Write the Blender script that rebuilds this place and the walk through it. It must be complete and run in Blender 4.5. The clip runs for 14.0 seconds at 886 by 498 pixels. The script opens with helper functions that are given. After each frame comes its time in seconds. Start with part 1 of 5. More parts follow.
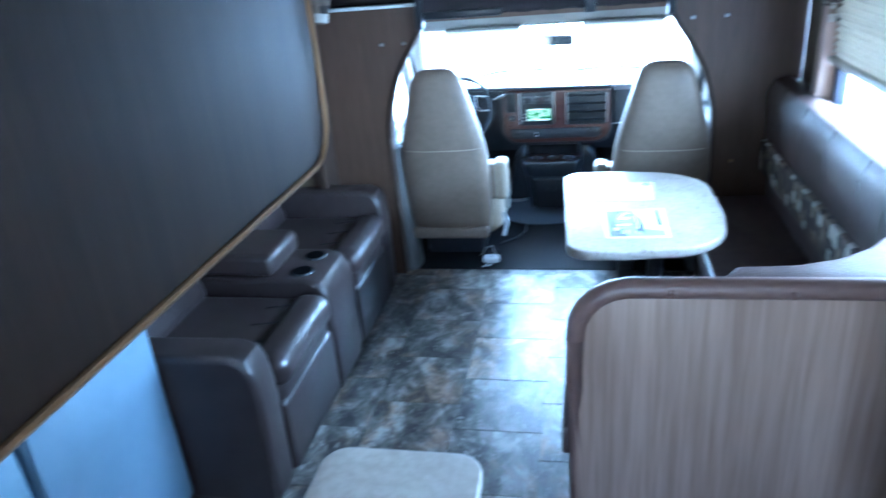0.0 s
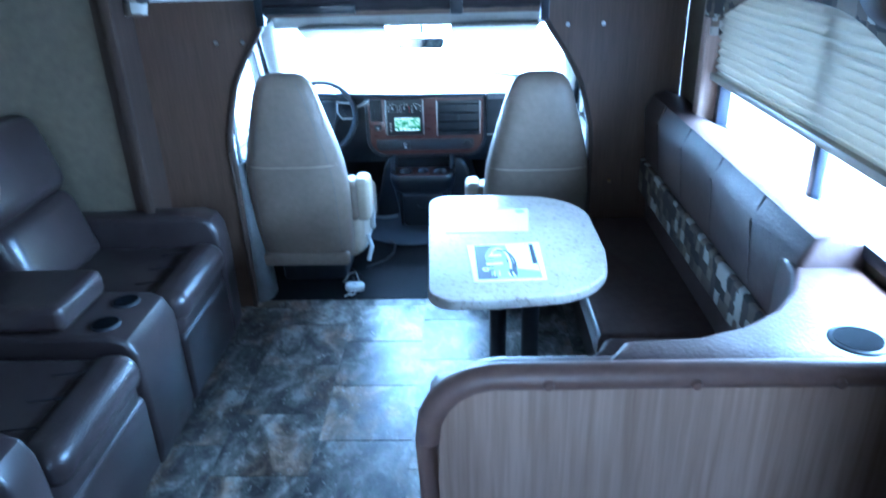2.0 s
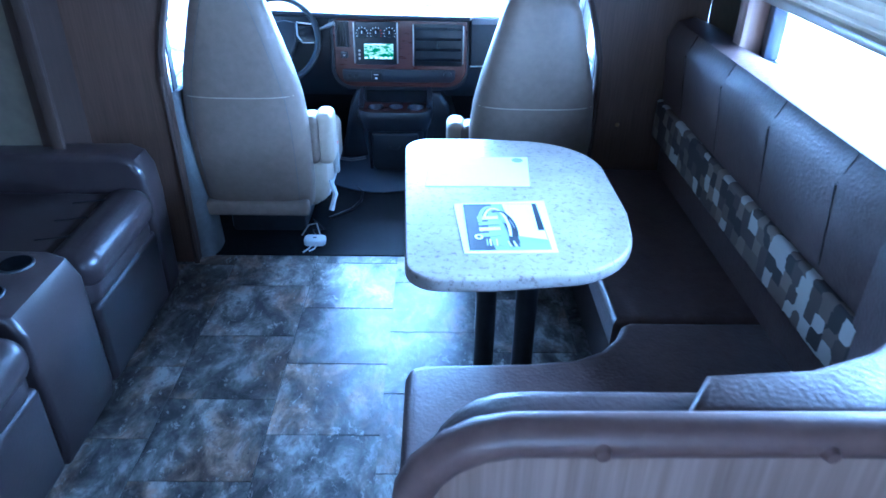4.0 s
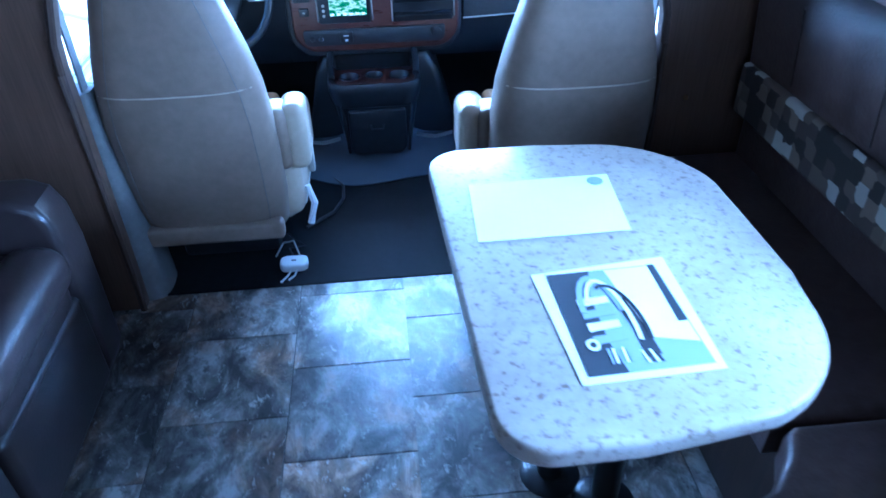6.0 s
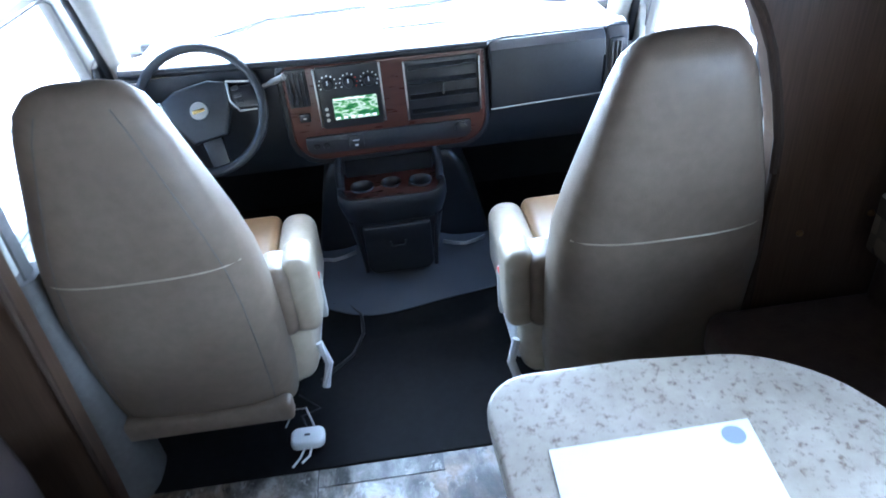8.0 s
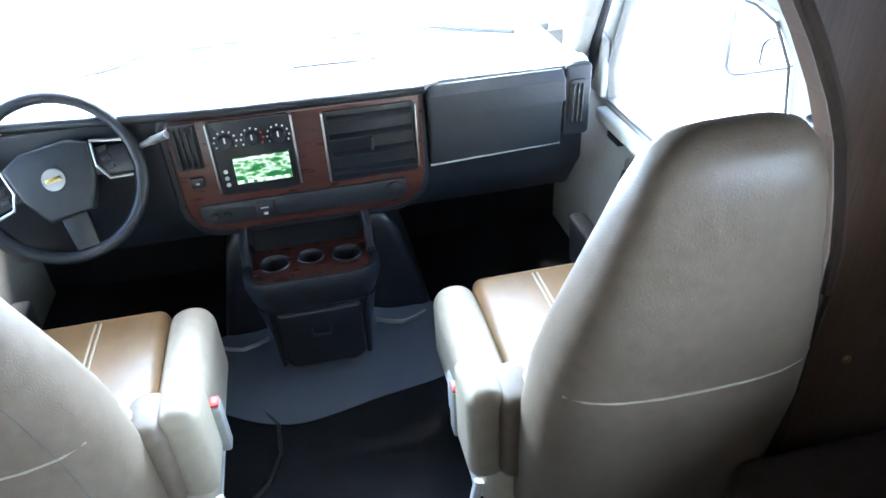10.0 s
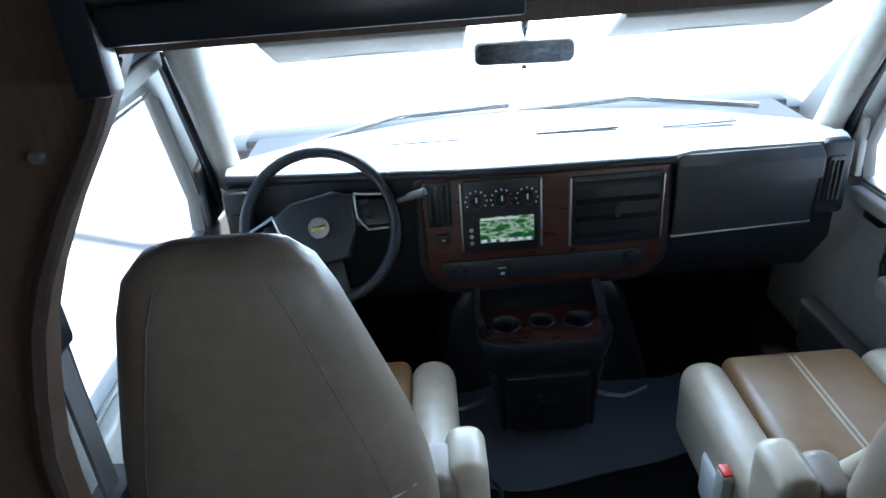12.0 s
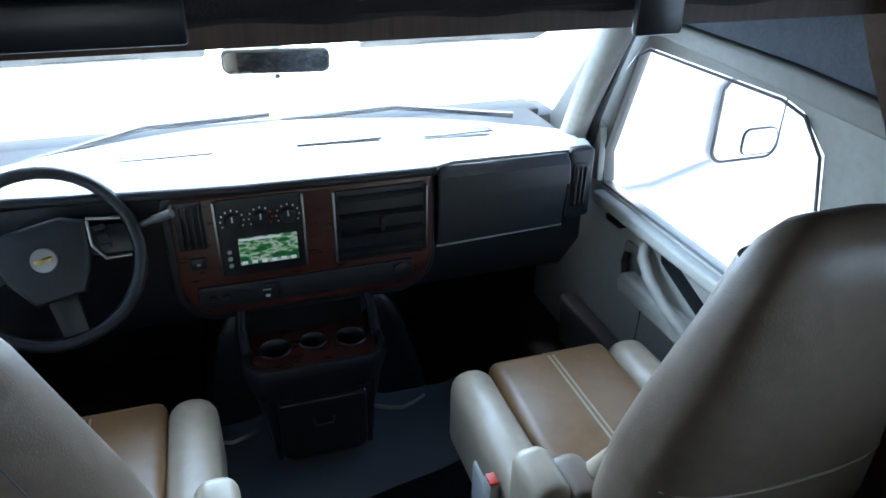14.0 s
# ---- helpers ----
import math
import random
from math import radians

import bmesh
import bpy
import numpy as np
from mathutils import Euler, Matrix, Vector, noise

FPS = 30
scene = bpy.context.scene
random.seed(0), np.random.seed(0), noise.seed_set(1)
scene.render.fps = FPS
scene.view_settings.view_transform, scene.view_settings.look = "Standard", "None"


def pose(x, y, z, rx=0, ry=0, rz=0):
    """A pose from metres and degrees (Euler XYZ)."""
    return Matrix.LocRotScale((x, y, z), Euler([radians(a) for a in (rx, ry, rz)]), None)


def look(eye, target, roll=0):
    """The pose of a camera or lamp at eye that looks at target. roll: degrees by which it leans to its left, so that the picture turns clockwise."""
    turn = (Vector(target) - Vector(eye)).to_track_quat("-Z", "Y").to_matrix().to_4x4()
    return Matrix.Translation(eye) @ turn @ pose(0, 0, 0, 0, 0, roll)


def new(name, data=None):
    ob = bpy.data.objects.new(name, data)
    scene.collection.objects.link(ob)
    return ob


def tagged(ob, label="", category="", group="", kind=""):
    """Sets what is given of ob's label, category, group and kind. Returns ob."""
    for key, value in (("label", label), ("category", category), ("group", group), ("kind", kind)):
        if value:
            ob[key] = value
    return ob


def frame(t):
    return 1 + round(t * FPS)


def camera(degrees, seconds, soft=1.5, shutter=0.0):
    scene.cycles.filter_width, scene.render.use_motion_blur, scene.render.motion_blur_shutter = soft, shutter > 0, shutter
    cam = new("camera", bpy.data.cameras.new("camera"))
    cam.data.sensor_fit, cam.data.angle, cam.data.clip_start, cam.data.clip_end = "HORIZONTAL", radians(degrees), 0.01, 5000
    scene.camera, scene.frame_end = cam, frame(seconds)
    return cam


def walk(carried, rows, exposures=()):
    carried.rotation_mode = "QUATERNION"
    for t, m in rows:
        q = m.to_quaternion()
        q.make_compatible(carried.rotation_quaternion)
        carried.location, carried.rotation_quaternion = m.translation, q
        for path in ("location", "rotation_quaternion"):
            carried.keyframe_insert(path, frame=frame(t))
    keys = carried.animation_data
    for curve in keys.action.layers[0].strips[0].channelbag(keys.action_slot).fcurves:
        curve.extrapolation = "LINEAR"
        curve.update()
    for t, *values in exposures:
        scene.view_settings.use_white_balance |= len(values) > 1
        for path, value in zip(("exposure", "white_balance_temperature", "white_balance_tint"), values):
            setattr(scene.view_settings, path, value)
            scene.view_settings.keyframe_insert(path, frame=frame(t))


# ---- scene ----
cam = camera(65.0, 14.0, soft=1.6, shutter=0.4)
PATH = [
    (0, (0.203, -3.464, 1.743), (-0.198, -1.683, 0.926), -5.2),
    (0.5, (0.155, -3.38, 1.723), (0.216, -1.532, 0.962), -0.5),
    (1, (0.304, -3.321, 1.752), (0.526, -1.457, 1.062), 0.2),
    (1.5, (0.282, -3.085, 1.714), (0.15, -1.211, 1.03), -2.8),
    (2, (0.261, -3.007, 1.694), (0.187, -1.194, 0.854), -1.8),
    (2.2, (0.279, -2.981, 1.673), (0.261, -1.201, 0.762), -0.7),
    (4.5, (0.2, -2.341, 1.528), (0.22, -0.642, 0.474), 0.9),
    (5, (0.263, -2.116, 1.518), (0.223, -0.49, 0.355), -2.3),
    (5.5, (0.212, -1.967, 1.44), (0.207, -0.349, 0.264), -2.6),
    (6, (0.022, -1.827, 1.47), (0.161, -0.209, 0.302), -1.4),
    (6.5, (-0.102, -1.714, 1.473), (0.093, -0.062, 0.364), -0.2),
    (7, (-0.105, -1.554, 1.502), (0.006, 0.124, 0.42), -1.9),
    (7.5, (-0.011, -1.39, 1.539), (0.043, 0.276, 0.434), -5.1),
    (10, (0.06, -0.729, 1.5), (0.367, 0.897, 0.377), -3.2),
    (10.5, (0.065, -0.686, 1.484), (0.352, 0.961, 0.387), -3.4),
    (11, (-0.127, -0.676, 1.507), (0.345, 0.968, 0.47), -0.6),
    (11.5, (-0.375, -0.589, 1.481), (0.001, 1.115, 0.514), 0.0),
    (12, (-0.275, -0.69, 1.49), (-0.275, 1.080, 0.572), -4.6),
    (12.5, (-0.318, -0.556, 1.498), (0.055, 1.14, 0.505), -0.5),
    (13, (-0.124, -0.607, 1.493), (0.321, 1.079, 0.514), -0.6),
    (13.5, (-0.142, -0.618, 1.501), (0.387, 1.057, 0.544), 0.4),
    (14, (-0.172, -0.619, 1.499), (0.39, 1.053, 0.556), 0.8),
]
# exposure follows the clip's camera
EXPOSURES = [(0, 4.25, 4650, 4), (1.0, 4.05, 4300, 3), (2.2, 3.95, 4230, 3), (4.5, 3.88, 3940, 12), (6.2, 3.7, 4020, 12), (7.2, 3.55, 5050, 13), (7.7, 3.6, 5400, 13), (10, 3.95, 6000, 10), (11.0, 3.65, 6000, 9), (11.7, 2.25, 5900, 8), (14, 1.85, 5900, 8)]
walk(cam, [(t, look(eye, target, roll)) for t, eye, target, roll in PATH], EXPOSURES)

# ---- world and light ----
world = bpy.data.worlds.new("world")
scene.world = world
world.use_nodes = True
wn = world.node_tree
sky = wn.nodes.new("ShaderNodeTexSky")
sky.sky_type, sky.sun_disc = "NISHITA", False
sky.sun_elevation, sky.sun_rotation = radians(62), radians(20)
sky.air_density, sky.dust_density, sky.ozone_density = 1.3, 0.6, 2.0
wn.nodes["Background"].inputs["Strength"].default_value = 0.12
wn.links.new(sky.outputs[0], wn.nodes["Background"].inputs["Color"])
sun = new("sun", bpy.data.lights.new("sun", "SUN"))
sun.data.energy, sun.data.angle, sun.data.color = 2.2, radians(10), (1.0, 0.96, 0.9)
sun.matrix_world = look((3.2, 8.8, 17.6), (0, 0, 0))
# fill lamp added at the unseen rear end; its true source is not known
rear_light = new("rear_fill_light", bpy.data.lights.new("rear_fill_light", "AREA"))
rear_light.data.shape, rear_light.data.size, rear_light.data.size_y = "RECTANGLE", 1.35, 0.75
rear_light.data.energy, rear_light.data.color = 0.75, (1.0, 0.92, 0.84)
rear_light.matrix_world = look((0.15, -4.54, 1.35), (0.15, 0, 1.25))


# skylight in the openings of the windshield and the side window
def opening_light(name, eye, target, wide, high, watts, spread=180):
    lamp = new(name, bpy.data.lights.new(name, "AREA"))
    lamp.data.shape, lamp.data.size, lamp.data.size_y = "RECTANGLE", wide, high
    lamp.data.energy, lamp.data.color = watts, (0.62, 0.81, 1.0)
    lamp.data.spread = radians(spread)
    lamp.matrix_world = look(eye, target)
    return lamp


opening_light("windshield_light", (0, 1.50, 1.10), (0, 0.2, 0.55), 1.5, 0.42, 9.0)
opening_light("side_window_light", (1.215, -1.18, 1.10), (0.2, -1.18, 0.50), 1.25, 0.20, 3.6, 125)


# ---- materials ----
def material(name, color, rough=0.5, metal=0.0, color2=None, scale=20.0, stretch=(1, 1, 1), bump=0.0, bump_scale=200.0,
             spec=0.5, detail=6.0, per_object=0.0, coat=0.0, stops=(0.55, 1.0), scatter=False):
    m = bpy.data.materials.new(name)
    m.use_nodes = True
    n, l = m.node_tree.nodes, m.node_tree.links
    b = n["Principled BSDF"]
    b.inputs["Base Color"].default_value = (*color, 1)
    b.inputs["Roughness"].default_value = rough
    b.inputs["Metallic"].default_value = metal
    b.inputs["Specular IOR Level"].default_value = spec
    b.inputs["Coat Weight"].default_value = coat
    co = n.new("ShaderNodeTexCoord")
    if color2:
        mp = n.new("ShaderNodeMapping")
        mp.inputs["Scale"].default_value = stretch
        l.new(co.outputs["Object"], mp.inputs[0])
        if scatter:
            rnd = n.new("ShaderNodeObjectInfo")
            far = n.new("ShaderNodeMath")
            far.operation = "MULTIPLY"
            far.inputs[1].default_value = 40
            l.new(rnd.outputs["Random"], far.inputs[0])
            l.new(far.outputs[0], mp.inputs["Location"])
        t = n.new("ShaderNodeTexNoise")
        t.inputs["Scale"].default_value, t.inputs["Detail"].default_value = scale, detail
        t.inputs["Roughness"].default_value = 0.72 if detail > 7 else 0.55
        l.new(mp.outputs[0], t.inputs["Vector"])
        t2 = n.new("ShaderNodeTexNoise")
        t2.inputs["Scale"].default_value, t2.inputs["Detail"].default_value = scale / 6, 3
        l.new(mp.outputs[0], t2.inputs["Vector"])
        add = n.new("ShaderNodeMath")
        add.operation = "MULTIPLY_ADD"
        l.new(t2.outputs["Fac"], add.inputs[0])
        add.inputs[1].default_value = 0.6
        l.new(t.outputs["Fac"], add.inputs[2])
        r = n.new("ShaderNodeValToRGB")
        r.color_ramp.elements[0].position, r.color_ramp.elements[1].position = stops
        r.color_ramp.elements[0].color, r.color_ramp.elements[1].color = (*color, 1), (*color2, 1)
        l.new(add.outputs[0], r.inputs[0])
        out = r.outputs[0]
        if per_object:
            oi = n.new("ShaderNodeObjectInfo")
            mr = n.new("ShaderNodeMapRange")
            mr.inputs["To Min"].default_value, mr.inputs["To Max"].default_value = 1 - per_object, 1 + per_object
            l.new(oi.outputs["Random"], mr.inputs["Value"])
            hs = n.new("ShaderNodeHueSaturation")
            l.new(mr.outputs[0], hs.inputs["Value"])
            l.new(out, hs.inputs["Color"])
            mh = n.new("ShaderNodeMapRange")
            mh.inputs["To Min"].default_value, mh.inputs["To Max"].default_value = 0.5, 1.5
            l.new(oi.outputs["Random"], mh.inputs["Value"])
            l.new(mh.outputs[0], hs.inputs["Saturation"])
            out = hs.outputs[0]
        l.new(out, b.inputs["Base Color"])
        rr = n.new("ShaderNodeMapRange")
        rr.inputs["To Min"].default_value, rr.inputs["To Max"].default_value = max(0.02, rough - 0.04), min(1, rough + 0.05)
        l.new(t.outputs["Fac"], rr.inputs["Value"])
        l.new(rr.outputs[0], b.inputs["Roughness"])
    if bump:
        bt = n.new("ShaderNodeTexNoise")
        bt.inputs["Scale"].default_value, bt.inputs["Detail"].default_value = bump_scale, 3
        l.new(co.outputs["Object"], bt.inputs["Vector"])
        bp = n.new("ShaderNodeBump")
        bp.inputs["Strength"].default_value, bp.inputs["Distance"].default_value = bump, 0.004
        l.new(bt.outputs["Fac"], bp.inputs["Height"])
        l.new(bp.outputs[0], b.inputs["Normal"])
    return m


def ramp_node(n, stops, constant=False):
    r = n.new("ShaderNodeValToRGB")
    if constant:
        r.color_ramp.interpolation = "CONSTANT"
    e = r.color_ramp.elements
    while len(e) < len(stops):
        e.new(0.5)
    for el, (p, c) in zip(e, stops):
        el.position, el.color = p, (*c, 1)
    return r


WOOD = material("brown_wood_panel", (0.062, 0.033, 0.019), 0.46, 0, (0.105, 0.060, 0.037), 14, (14, 14, 0.6), 0.05, 300)
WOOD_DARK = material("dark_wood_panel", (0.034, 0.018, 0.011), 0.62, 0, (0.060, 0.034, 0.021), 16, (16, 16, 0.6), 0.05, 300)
ESPRESSO = material("espresso_wood_veneer", (0.015, 0.008, 0.0045), 0.62, 0, (0.030, 0.017, 0.010), 18, (18, 18, 0.5), 0.05, 300, spec=0.22)
WOOD_LIGHT = material("greyed_wood_laminate", (0.28, 0.185, 0.137), 0.42, 0, (0.45, 0.318, 0.25), 9, (9, 9, 0.35), 0.04, 300)
LEATHER = material("dark_brown_leather", (0.029, 0.020, 0.019), 0.33, 0, (0.040, 0.028, 0.026), 12, bump=0.10, bump_scale=120)
CUSHION = material("brown_vinyl_cushion", (0.070, 0.044, 0.038), 0.36, 0, (0.110, 0.073, 0.064), 30, bump=0.3, bump_scale=110)
PIPING = material("stitched_vinyl_roll", (0.17, 0.105, 0.085), 0.4, 0, (0.22, 0.14, 0.115), 30, bump=0.15, bump_scale=120)
TAUPE = material("taupe_seat_vinyl", (0.175, 0.128, 0.090), 0.46, 0, (0.215, 0.162, 0.119), 35, bump=0.15, bump_scale=350)
BEIGE = material("beige_leather", (0.40, 0.33, 0.24), 0.34, 0, (0.47, 0.395, 0.30), 30, bump=0.05, bump_scale=300)
TAN = material("tan_leather", (0.20, 0.110, 0.046), 0.33, 0, (0.245, 0.140, 0.063), 22, bump=0.04, bump_scale=300)
BLACK = material("black_plastic", (0.010, 0.011, 0.013), 0.31, 0, (0.016, 0.017, 0.021), 30)
CHARCOAL = material("charcoal_dash_plastic", (0.012, 0.0135, 0.017), 0.40, 0, (0.019, 0.021, 0.026), 90, bump=0.2, bump_scale=600)
# dash pad lightened in colour to carry the sun on the dashboard's top
DASHTOP_SUNLIT = material("sunlit_dash_pad", (0.42, 0.42, 0.42), 0.5, 0, (0.5, 0.5, 0.5), 60, bump=0.2, bump_scale=500)
GREY = material("grey_trim_plastic", (0.44, 0.43, 0.39), 0.5, 0, (0.50, 0.49, 0.45), 50, bump=0.1, bump_scale=500)
# darker copy of the grey trim: shade of the backlit parts is in the colour
TRIM_SHADED = material("shaded_grey_trim", (0.23, 0.22, 0.195), 0.6, 0, (0.27, 0.26, 0.235), 50, bump=0.1, bump_scale=500, spec=0.3)
GREY_DARK = material("dark_grey_plastic", (0.10, 0.095, 0.09), 0.5, 0, (0.13, 0.125, 0.12), 50, bump=0.1, bump_scale=400)
HEADLINER = material("blue_grey_headliner_cloth", (0.065, 0.075, 0.09), 0.9, 0, (0.095, 0.105, 0.125), 120, bump=0.3, bump_scale=500)
CHERRY = material("cherry_wood_trim", (0.046, 0.013, 0.009), 0.28, 0, (0.068, 0.020, 0.013), 14, (1, 5, 5), coat=0.3)
MATBLACK = material("black_rubber_mat", (0.005, 0.005, 0.006), 0.72, 0, (0.009, 0.009, 0.011), 40, bump=0.2, bump_scale=260, spec=0.15)
VINYLSHINE = material("glossy_floor_liner", (0.105, 0.115, 0.135), 0.24, 0, (0.125, 0.136, 0.158), 5, bump=0.5, bump_scale=7)
PAPER = material("white_paper", (0.80, 0.80, 0.80), 0.6, 0, (0.76, 0.76, 0.76), 6)
WHITE = material("white_plastic", (0.75, 0.75, 0.74), 0.35)
STEEL = material("brushed_metal", (0.5, 0.5, 0.5), 0.35, 1.0)
BRASS = material("bronze_edge_trim", (0.32, 0.19, 0.09), 0.35, 0.6)
WALLPAPER = material("olive_tan_wallboard", (0.13, 0.105, 0.068), 0.6, 0, (0.175, 0.14, 0.095), 25, bump=0.1, bump_scale=200)
CEIL = material("off_white_ceiling_board", (0.62, 0.60, 0.55), 0.7, 0, (0.68, 0.66, 0.61), 12, bump=0.05, bump_scale=150)
CURTAIN = material("dark_brown_curtain_cloth", (0.014, 0.009, 0.010), 0.8, 0, (0.024, 0.016, 0.017), 60, bump=0.3, bump_scale=300)
SHADE = material("cream_pleated_shade_cloth", (0.50, 0.46, 0.38), 0.8, 0, (0.58, 0.54, 0.46), 40, (1, 1, 4), 0.1, 300)
# cabinet laminate tinted blue: the colour holds the reflected window light
BLUELIT_PANEL = material("blue_lit_cabinet_laminate", (0.15, 0.21, 0.275), 0.4, 0, (0.18, 0.245, 0.315), 8, bump=0.03, bump_scale=200)
COUNTER = material("pale_stone_laminate", (0.50, 0.45, 0.39), 0.3, 0, (0.66, 0.62, 0.56), 50, bump=0.02, bump_scale=150)
SNOW = material("pale_snowy_ground", (0.70, 0.72, 0.76), 0.8, 0, (0.82, 0.83, 0.86), 0.8, bump=0.4, bump_scale=3)
PAINT = material("white_body_paint", (0.72, 0.73, 0.75), 0.25, coat=0.6)
RED = material("red_plastic", (0.65, 0.04, 0.02), 0.35)
GOLD = material("gold_badge", (0.65, 0.48, 0.2), 0.25, 1.0)
MIRROR = material("mirror_glass", (0.85, 0.87, 0.88), 0.02, 1.0)
WINFRAME = material("black_window_frame", (0.010, 0.012, 0.018), 0.3)
GROUT = material("dark_tile_joint", (0.035, 0.032, 0.03), 0.6)
INK = material("black_print_ink", (0.03, 0.033, 0.04), 0.5)
INKMID = material("grey_print_ink", (0.28, 0.32, 0.38), 0.5)


def glass_material(name, tint=(0.9, 0.95, 0.95)):
    m = bpy.data.materials.new(name)
    m.use_nodes = True
    b = m.node_tree.nodes["Principled BSDF"]
    b.inputs["Base Color"].default_value = (*tint, 1)
    b.inputs["Transmission Weight"].default_value = 1
    b.inputs["Roughness"].default_value, b.inputs["IOR"].default_value = 0.0, 1.2
    return m


def shade_material():
    m = SHADE
    n, l = m.node_tree.nodes, m.node_tree.links
    base = n["Principled BSDF"]
    tr = n.new("ShaderNodeBsdfTranslucent")
    tr.inputs["Color"].default_value = (0.74, 0.70, 0.60, 1)
    mx = n.new("ShaderNodeMixShader")
    mx.inputs[0].default_value = 0.32
    l.new(base.outputs[0], mx.inputs[1])
    l.new(tr.outputs[0], mx.inputs[2])
    l.new(mx.outputs[0], n["Material Output"].inputs["Surface"])


shade_material()
GLASS = glass_material("window_glass", (0.97, 0.985, 0.99))


def table_material():
    m = material("speckled_stone_laminate", (0.30, 0.25, 0.205), 0.33, 0, (0.46, 0.405, 0.35), 11, detail=8)
    n, l = m.node_tree.nodes, m.node_tree.links
    b = n["Principled BSDF"]
    base = b.inputs["Base Color"].links[0].from_socket
    co = n.new("ShaderNodeTexCoord")
    sp = n.new("ShaderNodeTexNoise")
    sp.inputs["Scale"].default_value, sp.inputs["Detail"].default_value, sp.inputs["Roughness"].default_value = 62, 10, 0.74
    l.new(co.outputs["Object"], sp.inputs["Vector"])
    r = ramp_node(n, [(0.36, (0.20, 0.12, 0.075)), (0.47, (1, 1, 1))])
    l.new(sp.outputs["Fac"], r.inputs[0])
    mx = n.new("ShaderNodeMix")
    mx.data_type, mx.blend_type = "RGBA", "MULTIPLY"
    mx.inputs["Factor"].default_value = 0.75
    l.new(base, mx.inputs[6])
    l.new(r.outputs[0], mx.inputs[7])
    l.new(mx.outputs[2], b.inputs["Base Color"])
    return m


TABLETOP = table_material()


def slate_material():
    """Printed slate: each tile is a new cut, with streaks along one slant, rust patches and pale flakes."""
    m = bpy.data.materials.new("slate_vinyl_tile")
    m.use_nodes = True
    n, l = m.node_tree.nodes, m.node_tree.links
    b = n["Principled BSDF"]
    co, oi = n.new("ShaderNodeTexCoord"), n.new("ShaderNodeObjectInfo")
    far = n.new("ShaderNodeVectorMath")
    far.operation = "SCALE"
    far.inputs[0].default_value = (37.0, 61.0, 23.0)
    l.new(oi.outputs["Random"], far.inputs["Scale"])
    mp = n.new("ShaderNodeMapping")
    mp.inputs["Rotation"].default_value = (0, 0, 0.7)
    mp.inputs["Scale"].default_value = (1.0, 0.66, 1.0)
    l.new(co.outputs["Object"], mp.inputs["Vector"])
    l.new(far.outputs[0], mp.inputs["Location"])

    def noise(scale, detail, rough, warp=0.0):
        t = n.new("ShaderNodeTexNoise")
        t.inputs["Scale"].default_value, t.inputs["Detail"].default_value = scale, detail
        t.inputs["Roughness"].default_value, t.inputs["Distortion"].default_value = rough, warp
        l.new(mp.outputs[0], t.inputs["Vector"])
        return t.outputs["Fac"]

    def blend(kind, fac, a, c):
        mx = n.new("ShaderNodeMix")
        mx.data_type, mx.blend_type = "RGBA", kind
        if isinstance(fac, float):
            mx.inputs["Factor"].default_value = fac
        else:
            l.new(fac, mx.inputs["Factor"])
        for sock, v in ((6, a), (7, c)):
            if isinstance(v, tuple):
                mx.inputs[sock].default_value = (*v, 1)
            else:
                l.new(v, mx.inputs[sock])
        return mx.outputs[2]

    body = ramp_node(n, [(0.39, (0.032, 0.029, 0.027)), (0.47, (0.10, 0.092, 0.082)), (0.54, (0.19, 0.178, 0.16)), (0.62, (0.38, 0.365, 0.34))])
    l.new(noise(9, 12, 0.68, 0.4), body.inputs[0])
    rust = ramp_node(n, [(0.50, (0, 0, 0)), (0.60, (0.75, 0.75, 0.75))])
    l.new(noise(4.5, 8, 0.6, 0.3), rust.inputs[0])
    c1 = blend("MULTIPLY", rust.outputs[0], body.outputs[0], (0.80, 0.53, 0.34))
    flake = ramp_node(n, [(0.57, (0, 0, 0)), (0.64, (0.7, 0.7, 0.7))])
    l.new(noise(34, 8, 0.72, 0.5), flake.inputs[0])
    c2 = blend("MIX", flake.outputs[0], c1, (0.40, 0.38, 0.35))
    pit = ramp_node(n, [(0.36, (0.25, 0.25, 0.25)), (0.42, (1, 1, 1))])
    l.new(noise(26, 10, 0.7, 0.3), pit.inputs[0])
    c3 = blend("MULTIPLY", 0.8, c2, pit.outputs[0])
    hs = n.new("ShaderNodeHueSaturation")
    mr = n.new("ShaderNodeMapRange")
    mr.inputs["To Min"].default_value, mr.inputs["To Max"].default_value = 0.72, 1.35
    l.new(oi.outputs["Random"], mr.inputs["Value"])
    l.new(mr.outputs[0], hs.inputs["Value"])
    l.new(c3, hs.inputs["Color"])
    l.new(hs.outputs[0], b.inputs["Base Color"])
    b.inputs["Roughness"].default_value = 0.33
    bp = n.new("ShaderNodeBump")
    bp.inputs["Strength"].default_value, bp.inputs["Distance"].default_value = 0.35, 0.004
    l.new(noise(30, 6, 0.6), bp.inputs["Height"])
    l.new(bp.outputs[0], b.inputs["Normal"])
    return m


TILE = slate_material()


# near-black without gloss: the shade inside a cup well, as a colour
def deep_black():
    m = bpy.data.materials.new("black_well_shade")
    m.use_nodes = True
    b = m.node_tree.nodes["Principled BSDF"]
    b.inputs["Base Color"].default_value = (0.003, 0.003, 0.004, 1)
    b.inputs["Roughness"].default_value, b.inputs["Specular IOR Level"].default_value = 0.9, 0.05
    return m


CUPBLACK = deep_black()


